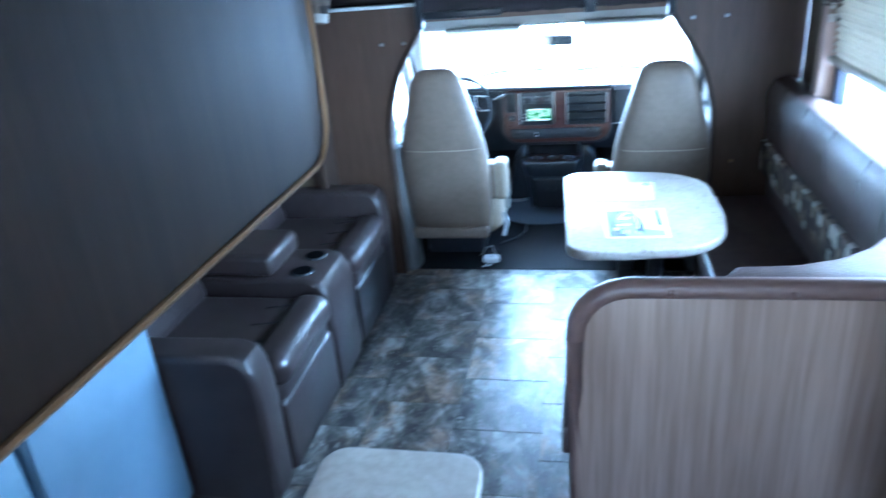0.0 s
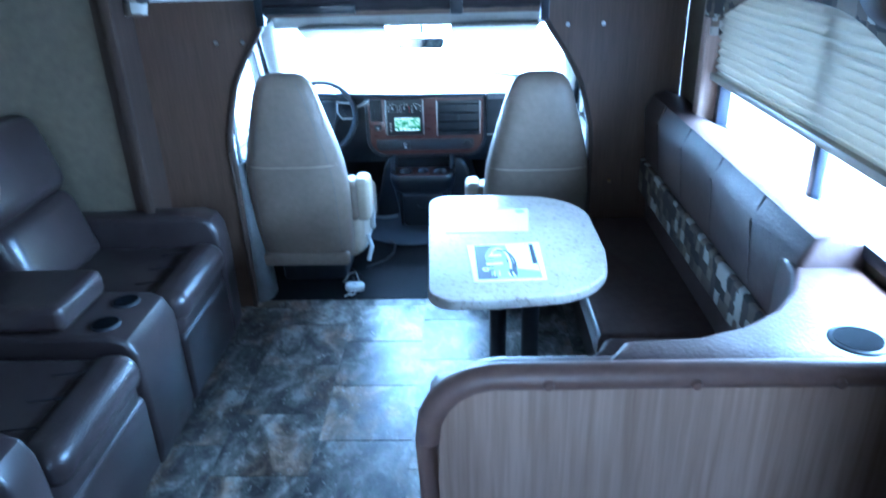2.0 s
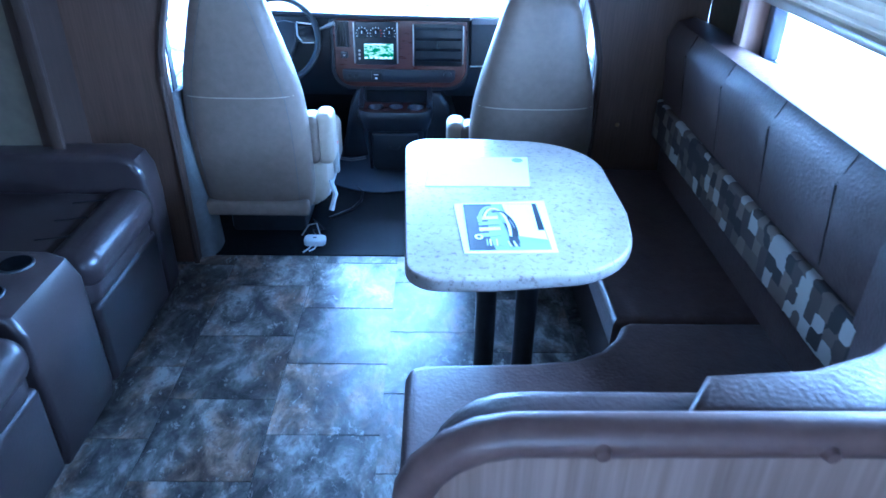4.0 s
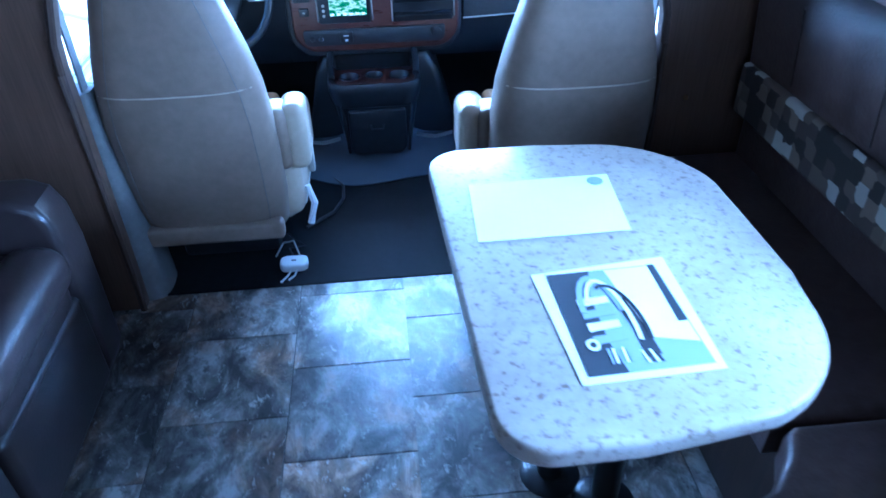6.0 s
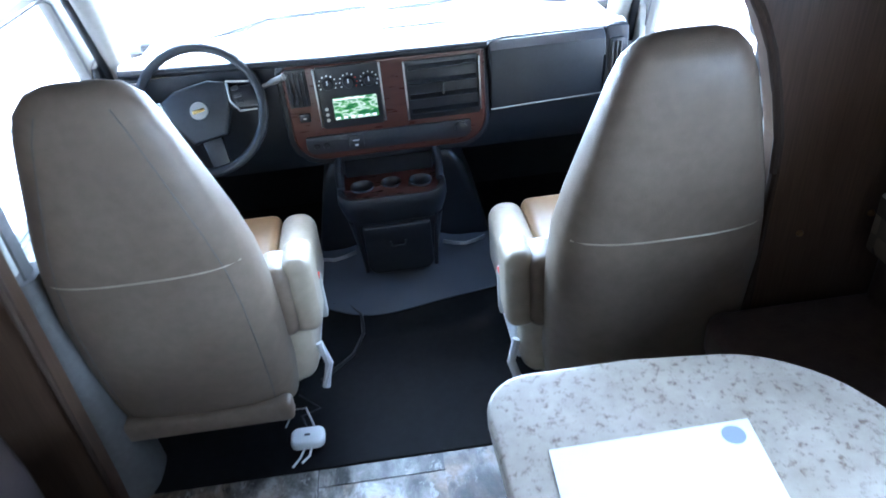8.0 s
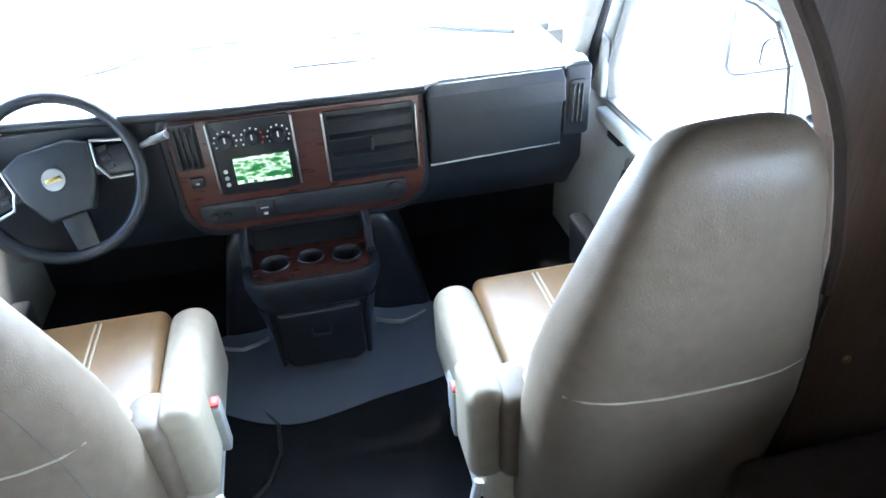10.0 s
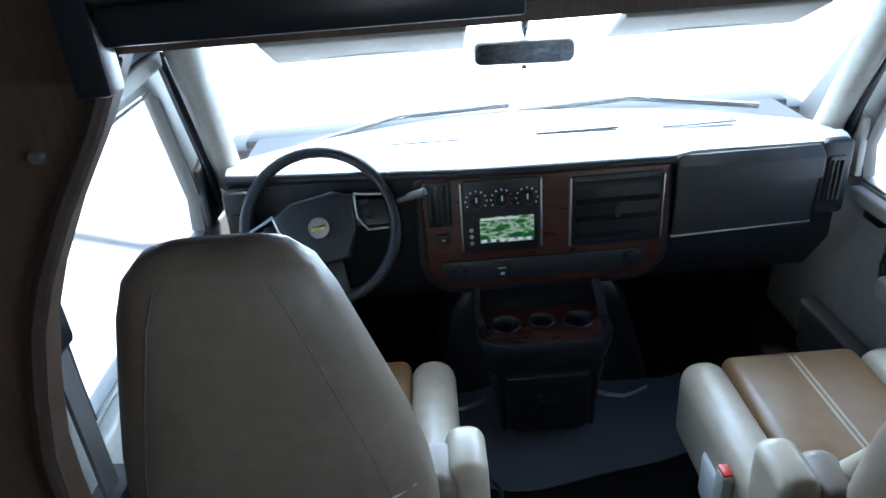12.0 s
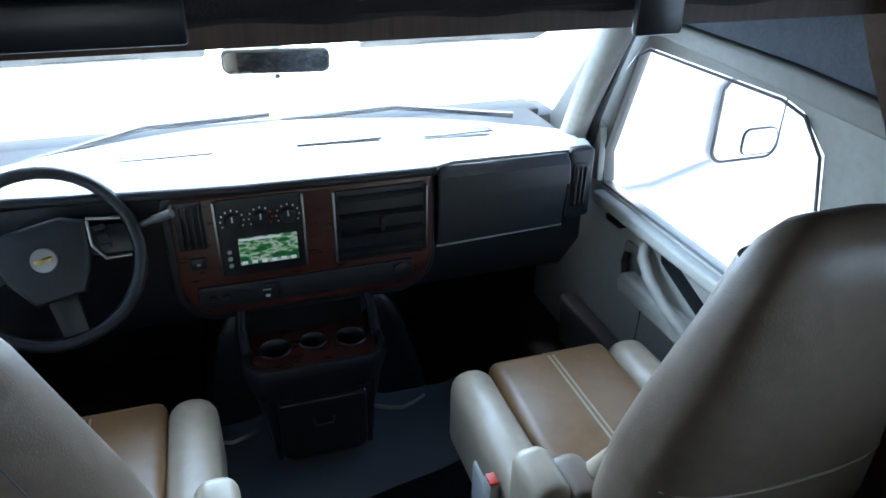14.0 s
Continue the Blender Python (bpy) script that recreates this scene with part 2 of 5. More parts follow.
def camo_material():
    m = bpy.data.materials.new("mosaic_patterned_fabric")
    m.use_nodes = True
    n, l = m.node_tree.nodes, m.node_tree.links
    b = n["Principled BSDF"]
    b.inputs["Roughness"].default_value = 0.8
    co = n.new("ShaderNodeTexCoord")
    v = n.new("ShaderNodeTexVoronoi")
    v.distance = "CHEBYCHEV"
    v.inputs["Scale"].default_value, v.inputs["Randomness"].default_value = 24, 0.55
    l.new(co.outputs["Object"], v.inputs["Vector"])
    sep = n.new("ShaderNodeSeparateColor")
    l.new(v.outputs["Color"], sep.inputs[0])
    r = ramp_node(n, [(0, (0.05, 0.04, 0.035)), (0.3, (0.16, 0.12, 0.09)), (0.52, (0.09, 0.07, 0.055)), (0.7, (0.55, 0.52, 0.46)), (0.86, (0.24, 0.19, 0.14))], True)
    l.new(sep.outputs[0], r.inputs[0])
    l.new(r.outputs[0], b.inputs["Base Color"])
    return m


CAMO = camo_material()


def glow_material(name, color, strength):
    m = bpy.data.materials.new(name)
    m.use_nodes = True
    b = m.node_tree.nodes["Principled BSDF"]
    b.inputs["Base Color"].default_value = (0.01, 0.01, 0.01, 1)
    b.inputs["Emission Color"].default_value = (*color, 1)
    b.inputs["Emission Strength"].default_value = strength
    return m


def screen_material():
    m = glow_material("lit_navigation_map", (1, 1, 1), 0.09)
    n, l = m.node_tree.nodes, m.node_tree.links
    b = n["Principled BSDF"]
    b.inputs["Roughness"].default_value = 0.15
    co = n.new("ShaderNodeTexCoord")
    mp = n.new("ShaderNodeMapping")
    mp.inputs["Scale"].default_value = (1, 1, 2.2)
    l.new(co.outputs["Object"], mp.inputs[0])
    t = n.new("ShaderNodeTexNoise")
    t.inputs["Scale"].default_value, t.inputs["Detail"].default_value = 24, 5
    l.new(mp.outputs[0], t.inputs["Vector"])
    r = ramp_node(n, [(0.40, (0.02, 0.16, 0.05)), (0.47, (0.12, 0.42, 0.12)), (0.53, (0.8, 0.95, 0.8)), (0.6, (0.12, 0.36, 0.14)), (0.68, (0.03, 0.14, 0.07))])
    l.new(t.outputs["Fac"], r.inputs[0])
    l.new(r.outputs[0], b.inputs["Emission Color"])
    return m


SCREEN = screen_material()
GLYPH = glow_material("lit_screen_text", (0.85, 0.9, 1.0), 0.12)
LED = glow_material("blue_indicator", (0.05, 0.12, 1.0), 0.5)


# ---- mesh helpers ----
def thing(name, label, category, group="", at=(0, 0, 0), kind=""):
    ob = new(name)
    ob.location = at
    ob.empty_display_size = 0.05
    return tagged(ob, label, category, group, kind)


def part(name, bm, mat, parent=None, label="", smooth=True):
    me = bpy.data.meshes.new(name)
    bm.normal_update()
    bm.to_mesh(me)
    bm.free()
    me.materials.append(mat)
    if smooth:
        me.polygons.foreach_set("use_smooth", [True] * len(me.polygons))
        me.set_sharp_from_angle(angle=radians(38))
    ob = new(name, me)
    if parent:
        ob.parent = parent
        if parent.type == "EMPTY":
            ob.location = -parent.location if parent.parent is None else ob.location
    return tagged(ob, label)


def solid(name, bm, mat, label, category, kind="", smooth=True):
    return tagged(part(name, bm, mat, None, "", smooth), label, category, "", kind)


def box(lo, hi, bevel=0.0, segments=2, bm=None):
    out = bm or bmesh.new()
    lo, hi = Vector(lo), Vector(hi)
    made = bmesh.ops.create_cube(out, size=1.0, matrix=Matrix.Translation((lo + hi) / 2) @ Matrix.Diagonal((*(hi - lo), 1)))
    if bevel:
        edges = list({e for v in made["verts"] for e in v.link_edges})
        bmesh.ops.bevel(out, geom=edges, offset=bevel, segments=segments, profile=0.5, affect="EDGES")
    return out


def turned(bm, m):
    bmesh.ops.transform(bm, matrix=m, verts=bm.verts)
    return bm


def prism(points, axis, a, b, bevel=0.0, segments=2):
    """A closed outline in the plane across an axis, carried from a to b."""
    bm = bmesh.new()

    def place(p, d):
        return {"x": (d, p[0], p[1]), "y": (p[0], d, p[1]), "z": (p[0], p[1], d)}[axis]
    one = [bm.verts.new(place(p, a)) for p in points]
    two = [bm.verts.new(place(p, b)) for p in points]
    k = len(points)
    f1, f2 = bm.faces.new(one), bm.faces.new(two[::-1])
    for i in range(k):
        bm.faces.new((one[i], two[i], two[(i + 1) % k], one[(i + 1) % k]))
    bmesh.ops.recalc_face_normals(bm, faces=bm.faces)
    if bevel:
        edges = [e for f in (f1, f2) for e in f.edges]
        bmesh.ops.bevel(bm, geom=edges, offset=bevel, segments=segments, profile=0.5, affect="EDGES")
    return bm


def rounded(x0, y0, x1, y1, radii, steps=6):
    """A rectangle's outline with a radius for each corner, from the low-low corner on."""
    if not isinstance(radii, (tuple, list)):
        radii = [radii] * 4
    pts = []
    corners = [(x0, y0, 180), (x1, y0, 270), (x1, y1, 0), (x0, y1, 90)]
    for (cx, cy, a0), r in zip(corners, radii):
        mx = cx + r if cx == x0 else cx - r
        my = cy + r if cy == y0 else cy - r
        if r <= 0:
            pts.append((cx, cy))
            continue
        for i in range(steps + 1):
            a = radians(a0 + 90 * i / steps)
            pts.append((mx + r * math.cos(a), my + r * math.sin(a)))
    return pts


def cylinder(a, b, r, r2=None, seg=20, bm=None, caps=True):
    out = bm or bmesh.new()
    a, b = Vector(a), Vector(b)
    d = b - a
    m = Matrix.Translation((a + b) / 2) @ d.to_track_quat("Z", "Y").to_matrix().to_4x4()
    bmesh.ops.create_cone(out, cap_ends=caps, segments=seg, radius1=r, radius2=r if r2 is None else r2, depth=d.length, matrix=m)
    return out


def tube(points, r, seg=8, closed=False):
    bm = bmesh.new()
    pts = [Vector(p) for p in points]
    rings = []
    k = len(pts)
    for i, p in enumerate(pts):
        d = (pts[(i + 1) % k] - pts[i - 1]) if closed or 0 < i < k - 1 else (pts[1] - pts[0] if i == 0 else pts[-1] - pts[-2])
        q = d.to_track_quat("Z", "Y").to_matrix()
        rings.append([bm.verts.new(p + q @ Vector((r * math.cos(2 * math.pi * j / seg), r * math.sin(2 * math.pi * j / seg), 0))) for j in range(seg)])
    for i in range(k if closed else k - 1):
        a, b = rings[i], rings[(i + 1) % k]
        best = 0
        if closed and i == k - 1:
            best = min(range(seg), key=lambda s: sum((a[j].co - b[(j + s) % seg].co).length for j in range(seg)))
        for j in range(seg):
            bm.faces.new((a[j], a[(j + 1) % seg], b[(j + 1 + best) % seg], b[(j + best) % seg]))
    if not closed:
        bm.faces.new(rings[0][::-1])
        bm.faces.new(rings[-1])
    bmesh.ops.recalc_face_normals(bm, faces=bm.faces)
    return bm


def loft(sections, seg=28, power=3.2):
    """Rounded horizontal slices, each (x, y, z, half width, half depth), joined into one skin."""
    bm = bmesh.new()
    rings = []
    for cx, cy, cz, w, d in sections:
        ring = []
        for j in range(seg):
            a = 2 * math.pi * j / seg
            c, s = math.cos(a), math.sin(a)
            e = 2 / power
            ring.append(bm.verts.new((cx + w * math.copysign(abs(c) ** e, c), cy + d * math.copysign(abs(s) ** e, s), cz)))
        rings.append(ring)
    for a, b in zip(rings, rings[1:]):
        for j in range(seg):
            bm.faces.new((a[j], a[(j + 1) % seg], b[(j + 1) % seg], b[j]))
    bm.faces.new(rings[0][::-1])
    bm.faces.new(rings[-1])
    bmesh.ops.recalc_face_normals(bm, faces=bm.faces)
    return bm


def sheet(grid):
    """A skin over a grid of points, rows of equal length."""
    bm = bmesh.new()
    vs = [[bm.verts.new(p) for p in row] for row in grid]
    for a, b in zip(vs, vs[1:]):
        for i in range(len(a) - 1):
            bm.faces.new((a[i], a[i + 1], b[i + 1], b[i]))
    bmesh.ops.recalc_face_normals(bm, faces=bm.faces)
    return bm


def thick(bm, depth):
    bmesh.ops.solidify(bm, geom=bm.faces[:], thickness=depth)
    return bm

# ---- the coach: floor, walls, ceiling ----
floor = solid("floor", box((-1.85, -4.6, -0.06), (1.2, 0.06, -0.004)), GROUT, "dark joints of the stone-look vinyl floor", "floor", "structure")
solid("floor_cab", box((-1.0, 0.062, -0.06), (1.0, 1.75, 0.004), 0.003), MATBLACK, "black rubber mat over the cab floor", "floor", "structure")


def opening_edge():
    return [(0.80, 0.0), (0.80, 0.80), (0.795, 0.88), (0.772, 0.98), (0.745, 1.07), (0.715, 1.135), (0.668, 1.215), (0.61, 1.30), (0.57, 1.37)]


def bulkhead():
    edge = opening_edge()
    right = [(1.17, 0.0), (1.17, 1.46), (-1.17, 1.46), (-1.17, 0.0)]
    outline = [(-x, z) for x, z in edge] + [(x, z) for x, z in reversed(edge)] + right
    wall = solid("wall_bulkhead", prism(outline, "y", 0.0, 0.045), WOOD, "brown wood-grain bulkhead wall around the cab opening", "wall", "structure", smooth=False)
    for s in (-1, 1):
        path = [(s * (x + 0.006), -0.004, z) for x, z in edge]
        part("opening_trim", tube(path, 0.011, 8), WOOD_DARK, wall, "dark rubber edging of the cab opening")
    part("shelf_edge", box((-1.16, -0.018, 1.447), (-0.60, 0.05, 1.462), 0.003), WHITE, wall, "pale edge strip of the bunk shelf")
    part("shelf_edge", box((0.60, -0.018, 1.447), (1.16, 0.05, 1.462), 0.003), WOOD_LIGHT, wall)
    for x in (-0.795, -0.681, 0.683, 0.829):
        z = 1.276 if x < 0 else 1.315
        part("snap_button", cylinder((x, 0.0, z), (x, -0.008, z), 0.009, 0.006, 12), STEEL, wall, "small metal snap button")
    for x, z in ((0.90, 0.63), (1.06, 0.66)):
        part("snap_button", cylinder((x, 0.0, z), (x, -0.006, z), 0.009, 0.006, 12), BRASS, wall)
    return wall


bulkhead()
solid("wall_left_front", box((-1.17, -0.25, 0.0), (-1.125, -0.002, 2.1)), WOOD_DARK, "dark wood end wall beside the slide-out", "wall", "structure")
solid("wall_slide_end", box((-1.85, -0.235, 0.0), (-1.172, -0.19, 2.1)), WALLPAPER, "tan wallboard at the end of the slide-out", "wall", "structure")
solid("wall_slide_back", box((-1.85, -4.6, 0.0), (-1.80, -0.237, 2.1)), WALLPAPER, "tan wallboard at the back of the slide-out", "wall", "structure")
solid("trim_slide", box((-1.128, -0.275, 0.0), (-1.085, -0.252, 2.1), 0.006), WOOD_DARK, "dark wood edge trim of the slide-out opening", "trim", "structure")
rear = solid("wall_rear", box((-1.80, -4.6, 0.0), (1.17, -4.55, 0.95)), WOOD, "brown wood-grain rear wall, out of view, with an added window", "wall", "structure")
part("wall_panel", box((-1.80, -4.6, 1.75), (1.17, -4.55, 2.1)), WOOD, rear)
part("wall_panel", box((-1.80, -4.6, 0.95), (-0.55, -4.55, 1.75)), WOOD, rear)
part("wall_panel", box((0.85, -4.6, 0.95), (1.17, -4.55, 1.75)), WOOD, rear)
# unseen window, added so that the rear fill has an opening
rw = thing("added_rear_window", "rear window out of view, added to go with the fill light", "window", "", (0.15, -4.58, 0.95), "structure")
part("pane", box((-0.55, -4.585, 0.95), (0.85, -4.58, 1.75)), GLASS, rw)
solid("ceiling", box((-1.85, -4.6, 2.1), (1.2, 1.4, 2.14)), CEIL, "off-white ceiling board", "ceiling", "structure")

WY0, WY1, WZ0, WZ1 = -1.86, -0.50, 0.985, 1.52


def right_wall():
    w = solid("wall_right", box((1.17, -4.6, 0.0), (1.2, WY0, 2.1)), WALLPAPER, "tan wallboard with a long window", "wall", "structure", smooth=False)
    part("wall_panel", box((1.17, WY1, 0.0), (1.2, -0.002, 2.1)), WALLPAPER, w, smooth=False)
    part("wall_panel", box((1.17, WY0, 0.0), (1.2, WY1, WZ0)), WALLPAPER, w, smooth=False)
    part("wall_panel", box((1.17, WY0, WZ1), (1.2, WY1, 2.1)), WALLPAPER, w, smooth=False)
    return w


right_wall()


def side_window():
    win = thing("window_1", "long black-framed sliding side window, half shaded", "window", "", (1.18, -1.2, WZ0), "structure")
    bm = bmesh.new()
    f = 0.035
    box((1.150, WY0, WZ0), (1.195, WY1, WZ0 + f), 0.004, 2, bm)
    box((1.150, WY0, WZ1 - f), (1.195, WY1, WZ1), 0.004, 2, bm)
    box((1.150, WY1 - f, WZ0 + f), (1.195, WY1, WZ1 - f), 0.004, 2, bm)
    box((1.150, WY0, WZ0 + f), (1.195, WY0 + f, WZ1 - f), 0.004, 2, bm)
    part("window_frame", bm, WINFRAME, win)
    part("mullion", box((1.155, -1.275, WZ0 + f), (1.19, -1.24, WZ1 - f), 0.004), WINFRAME, win)
    for y0, y1 in ((WY0 + f, -1.277), (-1.238, WY1 - f)):
        g = part("pane", box((1.178, y0, WZ0 + f), (1.182, y1, WZ1 - f)), GLASS, win)
        g.visible_shadow = False
    return win


side_window()

solid("window_jamb", box((1.10, -0.47, 0.90), (1.168, -0.41, 1.75), 0.006), WOOD_LIGHT, "light wood upright beside the window", "trim", "structure")


def shade():
    sh = thing("pleated_blind", "cream pleated blind half lowered over the side window", "blind", "", (1.14, -1.2, 1.19))
    n = 26
    row = []
    for i in range(n + 1):
        row.append((1.135 + (0.007 if i % 2 else -0.007), 1.20 + 0.33 * i / n))
    grid = [[(x, y, z) for x, z in row] for y in (-1.84, -0.52)]
    part("pleated_cloth", thick(sheet(grid), 0.002), SHADE, sh, smooth=False)
    part("bottom_rail", box((1.112, -1.845, 1.182), (1.152, -0.515, 1.206), 0.006), BEIGE, sh, "cream bottom rail")
    return sh


shade()


def valance():
    va = thing("window_valance", "scalloped mosaic-patterned fabric valance", "valance", "", (1.09, -1.2, 1.45))
    pts = []
    k = 26
    for i in range(k + 1):
        u = i / k
        y = -0.50 - 1.36 * u
        drop = 0.01 + 0.12 * abs(math.cos(math.pi * u)) ** 4
        pts.append((y, 1.52 - drop))
    outline = pts + [(-1.86, 1.56), (-0.50, 1.56)]
    part("fabric", prism(outline, "x", 1.075, 1.095, 0.004), CAMO, va)
    part("fabric", box((1.10, -0.515, 1.33), (1.165, -0.495, 1.56), 0.004), CAMO, va)
    return va


valance()


def overhead_cabinet(y0, y1, name="overhead_cabinet"):
    c = thing(name, "light wood overhead cabinet with framed doors", "cabinet", "overhead cabinets", (1.0, (y0 + y1) / 2, 1.62))
    part("body", box((0.83, y0, 1.625), (1.168, y1, 2.098), 0.004), WOOD_LIGHT, c)
    # blue light along the underside is painted as a tinted rail
    part("bottom_rail", box((0.80, y0, 1.605), (1.168, y1, 1.6235), 0.004), BLUELIT_PANEL, c, "pale underside with blue light put into its colour")
    n = 2
    for i in range(n):
        a, b = y0 + (y1 - y0) * i / n + 0.01, y0 + (y1 - y0) * (i + 1) / n - 0.01
        d = part("door", box((0.81, a, 1.65), (0.828, b, 2.06), 0.003), WOOD, c)
        part("door_panel", box((0.804, a + 0.05, 1.70), (0.8095, b - 0.05, 2.01), 0.002), WOOD_LIGHT, d)
    return c


overhead_cabinet(-1.86, -0.62)

# dark end cabinet over the dinette
solid("end_cabinet", prism(rounded(0.66, 1.58, 1.168, 2.098, (0.06, 0.0, 0.0, 0.0)), "y", -2.28, -2.235, 0.004), WOOD_DARK, "dark wood overhead cabinet with a rounded lower corner", "cabinet")


def panel_cabinet():
    c = thing("pantry_cabinet", "tall brown wood cabinet with a switch panel and framed door", "cabinet", "", (1.0, -2.8, 0))
    part("body", box((0.83, -3.6, 0.0), (1.168, -2.30, 2.098), 0.004), WOOD, c)
    part("stile", box((0.806, -2.40, 0.0), (0.829, -2.30, 2.098), 0.003), WOOD, c)
    part("rail", box((0.806, -3.6, 1.40), (0.829, -2.402, 1.70), 0.003), WOOD, c)
    d = part("door", box((0.810, -3.0, 0.45), (0.829, -2.404, 1.396), 0.004), WOOD_DARK, c)
    part("door_panel", box((0.8035, -2.93, 0.52), (0.809, -2.47, 1.33), 0.003), WOOD, d)
    part("latch", box((0.785, -2.60, 1.15), (0.803, -2.55, 1.25), 0.008, 3), BLACK, d, "black push latch")
    part("upper_panel", box((0.810, -3.0, 1.72), (0.829, -2.404, 2.06), 0.004), WOOD_DARK, c)
    return c


panel_cabinet()


def switch_panel():
    s = thing("switch_panel", "black monitor panel with rows of rocker switches", "control panel", "", (0.80, -2.55, 1.56))
    part("faceplate", box((0.797, -2.685, 1.47), (0.8055, -2.36, 1.67), 0.003), CHARCOAL, s)
    for r in range(2):
        for i in range(4):
            y = -2.40 - 0.072 * i
            z = 1.635 - 0.045 * r
            sw = part("rocker_switch", box((0.789, y - 0.017, z - 0.016), (0.7965, y + 0.017, z + 0.016), 0.003), BLACK, s)
            part("switch_cap", box((0.785, y - 0.011, z - 0.009), (0.7885, y + 0.011, z + 0.011), 0.002), GREY_DARK, sw)
    for i in range(3):
        part("indicator_strip", box((0.794, -2.40, 1.56 - 0.025 * i), (0.7965, -2.375, 1.572 - 0.025 * i), 0.001), GREY, s)
    part("blue_lamp", cylinder((0.797, -2.615, 1.595), (0.783, -2.615, 1.595), 0.010, 0.008, 14), LED, s, "lit blue indicator")
    part("gauge", cylinder((0.7965, -2.612, 1.523), (0.789, -2.612, 1.523), 0.021, 0.017, 22), GREY_DARK, s, "round thermostat dial")
    for i in range(4):
        part("printed_line", box((0.795, -2.56, 1.49 + 0.016 * i), (0.7965, -2.45 - 0.02 * (i % 2), 1.494 + 0.016 * i)), GREY, s)
    part("knob", turned(loft([(0, 0, 0, 0.006, 0.006), (0, 0, 0.014, 0.006, 0.006), (0, 0, 0.018, 0.014, 0.014), (0, 0, 0.03, 0.016, 0.016), (0, 0, 0.036, 0.01, 0.01)], 16, 2), Matrix.Translation((0.797, -2.72, 1.475)) @ Matrix.Rotation(radians(-90), 4, "Y")), STEEL, s, "round metal knob")
    return s


switch_panel()

# dark panel and kitchen side
dk = thing("hanging_panel", "dark wood overhead cabinet side with rounded corner and bronze edge", "cabinet", "", (-0.27, -2.9, 1.39))
part("board", prism(rounded(-3.6, 1.40, -2.31, 2.098, (0, 0.08, 0, 0)), "x", -0.29, -0.25, 0.003), ESPRESSO, dk)
edge = [(-0.247, -3.6, 1.402), (-0.247, -2.39, 1.402)] + [(-0.247, -2.39 + 0.08 * math.sin(a), 1.482 - 0.08 * math.cos(a)) for a in (0.4, 0.8, 1.2, 1.57)] + [(-0.247, -2.31, 2.09)]
part("edge_trim", tube(edge, 0.005, 6), BRASS, dk, "bronze edge strip")


def lower_cabinet(y0, y1):
    c = thing("base_cabinet", "kitchen base cabinet door front, reflected blue light in its colour", "cabinet", "base cabinets", (-1.4, (y0 + y1) / 2, 0))
    # these fronts are blue from reflected light put into the laminate's colour
    part("body", box((-1.79, y0, 0.0), (-1.13, y1, 0.88), 0.004), BLUELIT_PANEL, c)
    part("door", box((-1.128, y0 + 0.006, 0.08), (-1.108, y1 - 0.006, 0.87), 0.004), BLUELIT_PANEL, c)
    return c


for i in range(3):
    lower_cabinet(-2.36 - 0.55 * i, -1.84 - 0.55 * i)

leaf = thing("counter_extension", "pale stone-look counter leaf with rounded corners", "counter", "", (-0.14, -2.8, 0))
part("top", prism(rounded(-0.265, -3.15, 0.03, -2.50, 0.05), "z", 0.87, 0.90, 0.006, 3), COUNTER, leaf)
part("support", box((-0.24, -3.12, 0.0), (-0.20, -2.70, 0.868), 0.004), WOOD, leaf)


# ---- dinette ----
def table():
    t = thing("dinette_table", "speckled stone-look dinette table with a rounded end", "table", "", (0.40, -0.85, 0))
    pts = []

    def arc(px, py, r, a0, a1, n=8):
        return [(px + r * math.cos(radians(a0 + (a1 - a0) * i / n)), py + r * math.sin(radians(a0 + (a1 - a0) * i / n))) for i in range(n + 1)]
    pts += arc(0.218, -1.184, 0.08, 180, 270)
    pts += [(0.34, -1.262), (0.43, -1.250)]
    pts += arc(0.465, -1.015, 0.230, 288, 350, 8)
    pts += [(0.708, -0.93), (0.706, -0.82)]
    pts += arc(0.465, -0.660, 0.240, 8, 88, 10)
    pts += [(0.36, -0.408)]
    pts += arc(0.190, -0.488, 0.08, 92, 180)
    part("tabletop", prism(pts, "z", 0.688, 0.724, 0.008, 3), TABLETOP, t)
    for x, y in ((0.365, -0.775), (0.475, -0.865)):
        leg = part("leg", cylinder((x, y, 0.012), (x, y, 0.687), 0.032, None, 24), BLACK, t, "black tube leg")
        part("base_flange", cylinder((x, y, 0.0), (x, y, 0.014), 0.075, 0.055, 28), BLACK, leg)
    return t


table()

sh1 = thing("paper_sheet", "white letter sheet with a round blue stamp on the table", "paper", "", (0.33, -0.67, 0.724))


def flat_quad(name, corners, z, mat, parent, h=0.0012):
    return part(name, prism(corners, "z", z, z + h), mat, parent, smooth=False)


flat_quad("page", [(0.178, -0.782), (0.470, -0.778), (0.485, -0.567), (0.186, -0.572)], 0.7245, PAPER, sh1)
part("stamp", cylinder((0.452, -0.592, 0.7258), (0.452, -0.592, 0.7262), 0.017, None, 20), INKMID, sh1, "round grey-blue stamp")
ph = thing("printed_photo", "glossy monochrome photo print with a white border on the table", "photo print", "", (0.38, -1.02, 0.724))
flat_quad("page", [(0.276, -1.155), (0.496, -1.146), (0.497, -0.868), (0.254, -0.893)], 0.7245, PAPER, ph)


def photo_bit(name, pts, z, mat):
    """Outline in shares of the page's width and height."""
    o, ux, uy = Vector((0.276, -1.155)), Vector((0.220, 0.009)), Vector((-0.010, 0.270))
    flat_quad(name, [tuple(o + ux * u + uy * v) for u, v in pts], z, mat, ph, 0.0004)


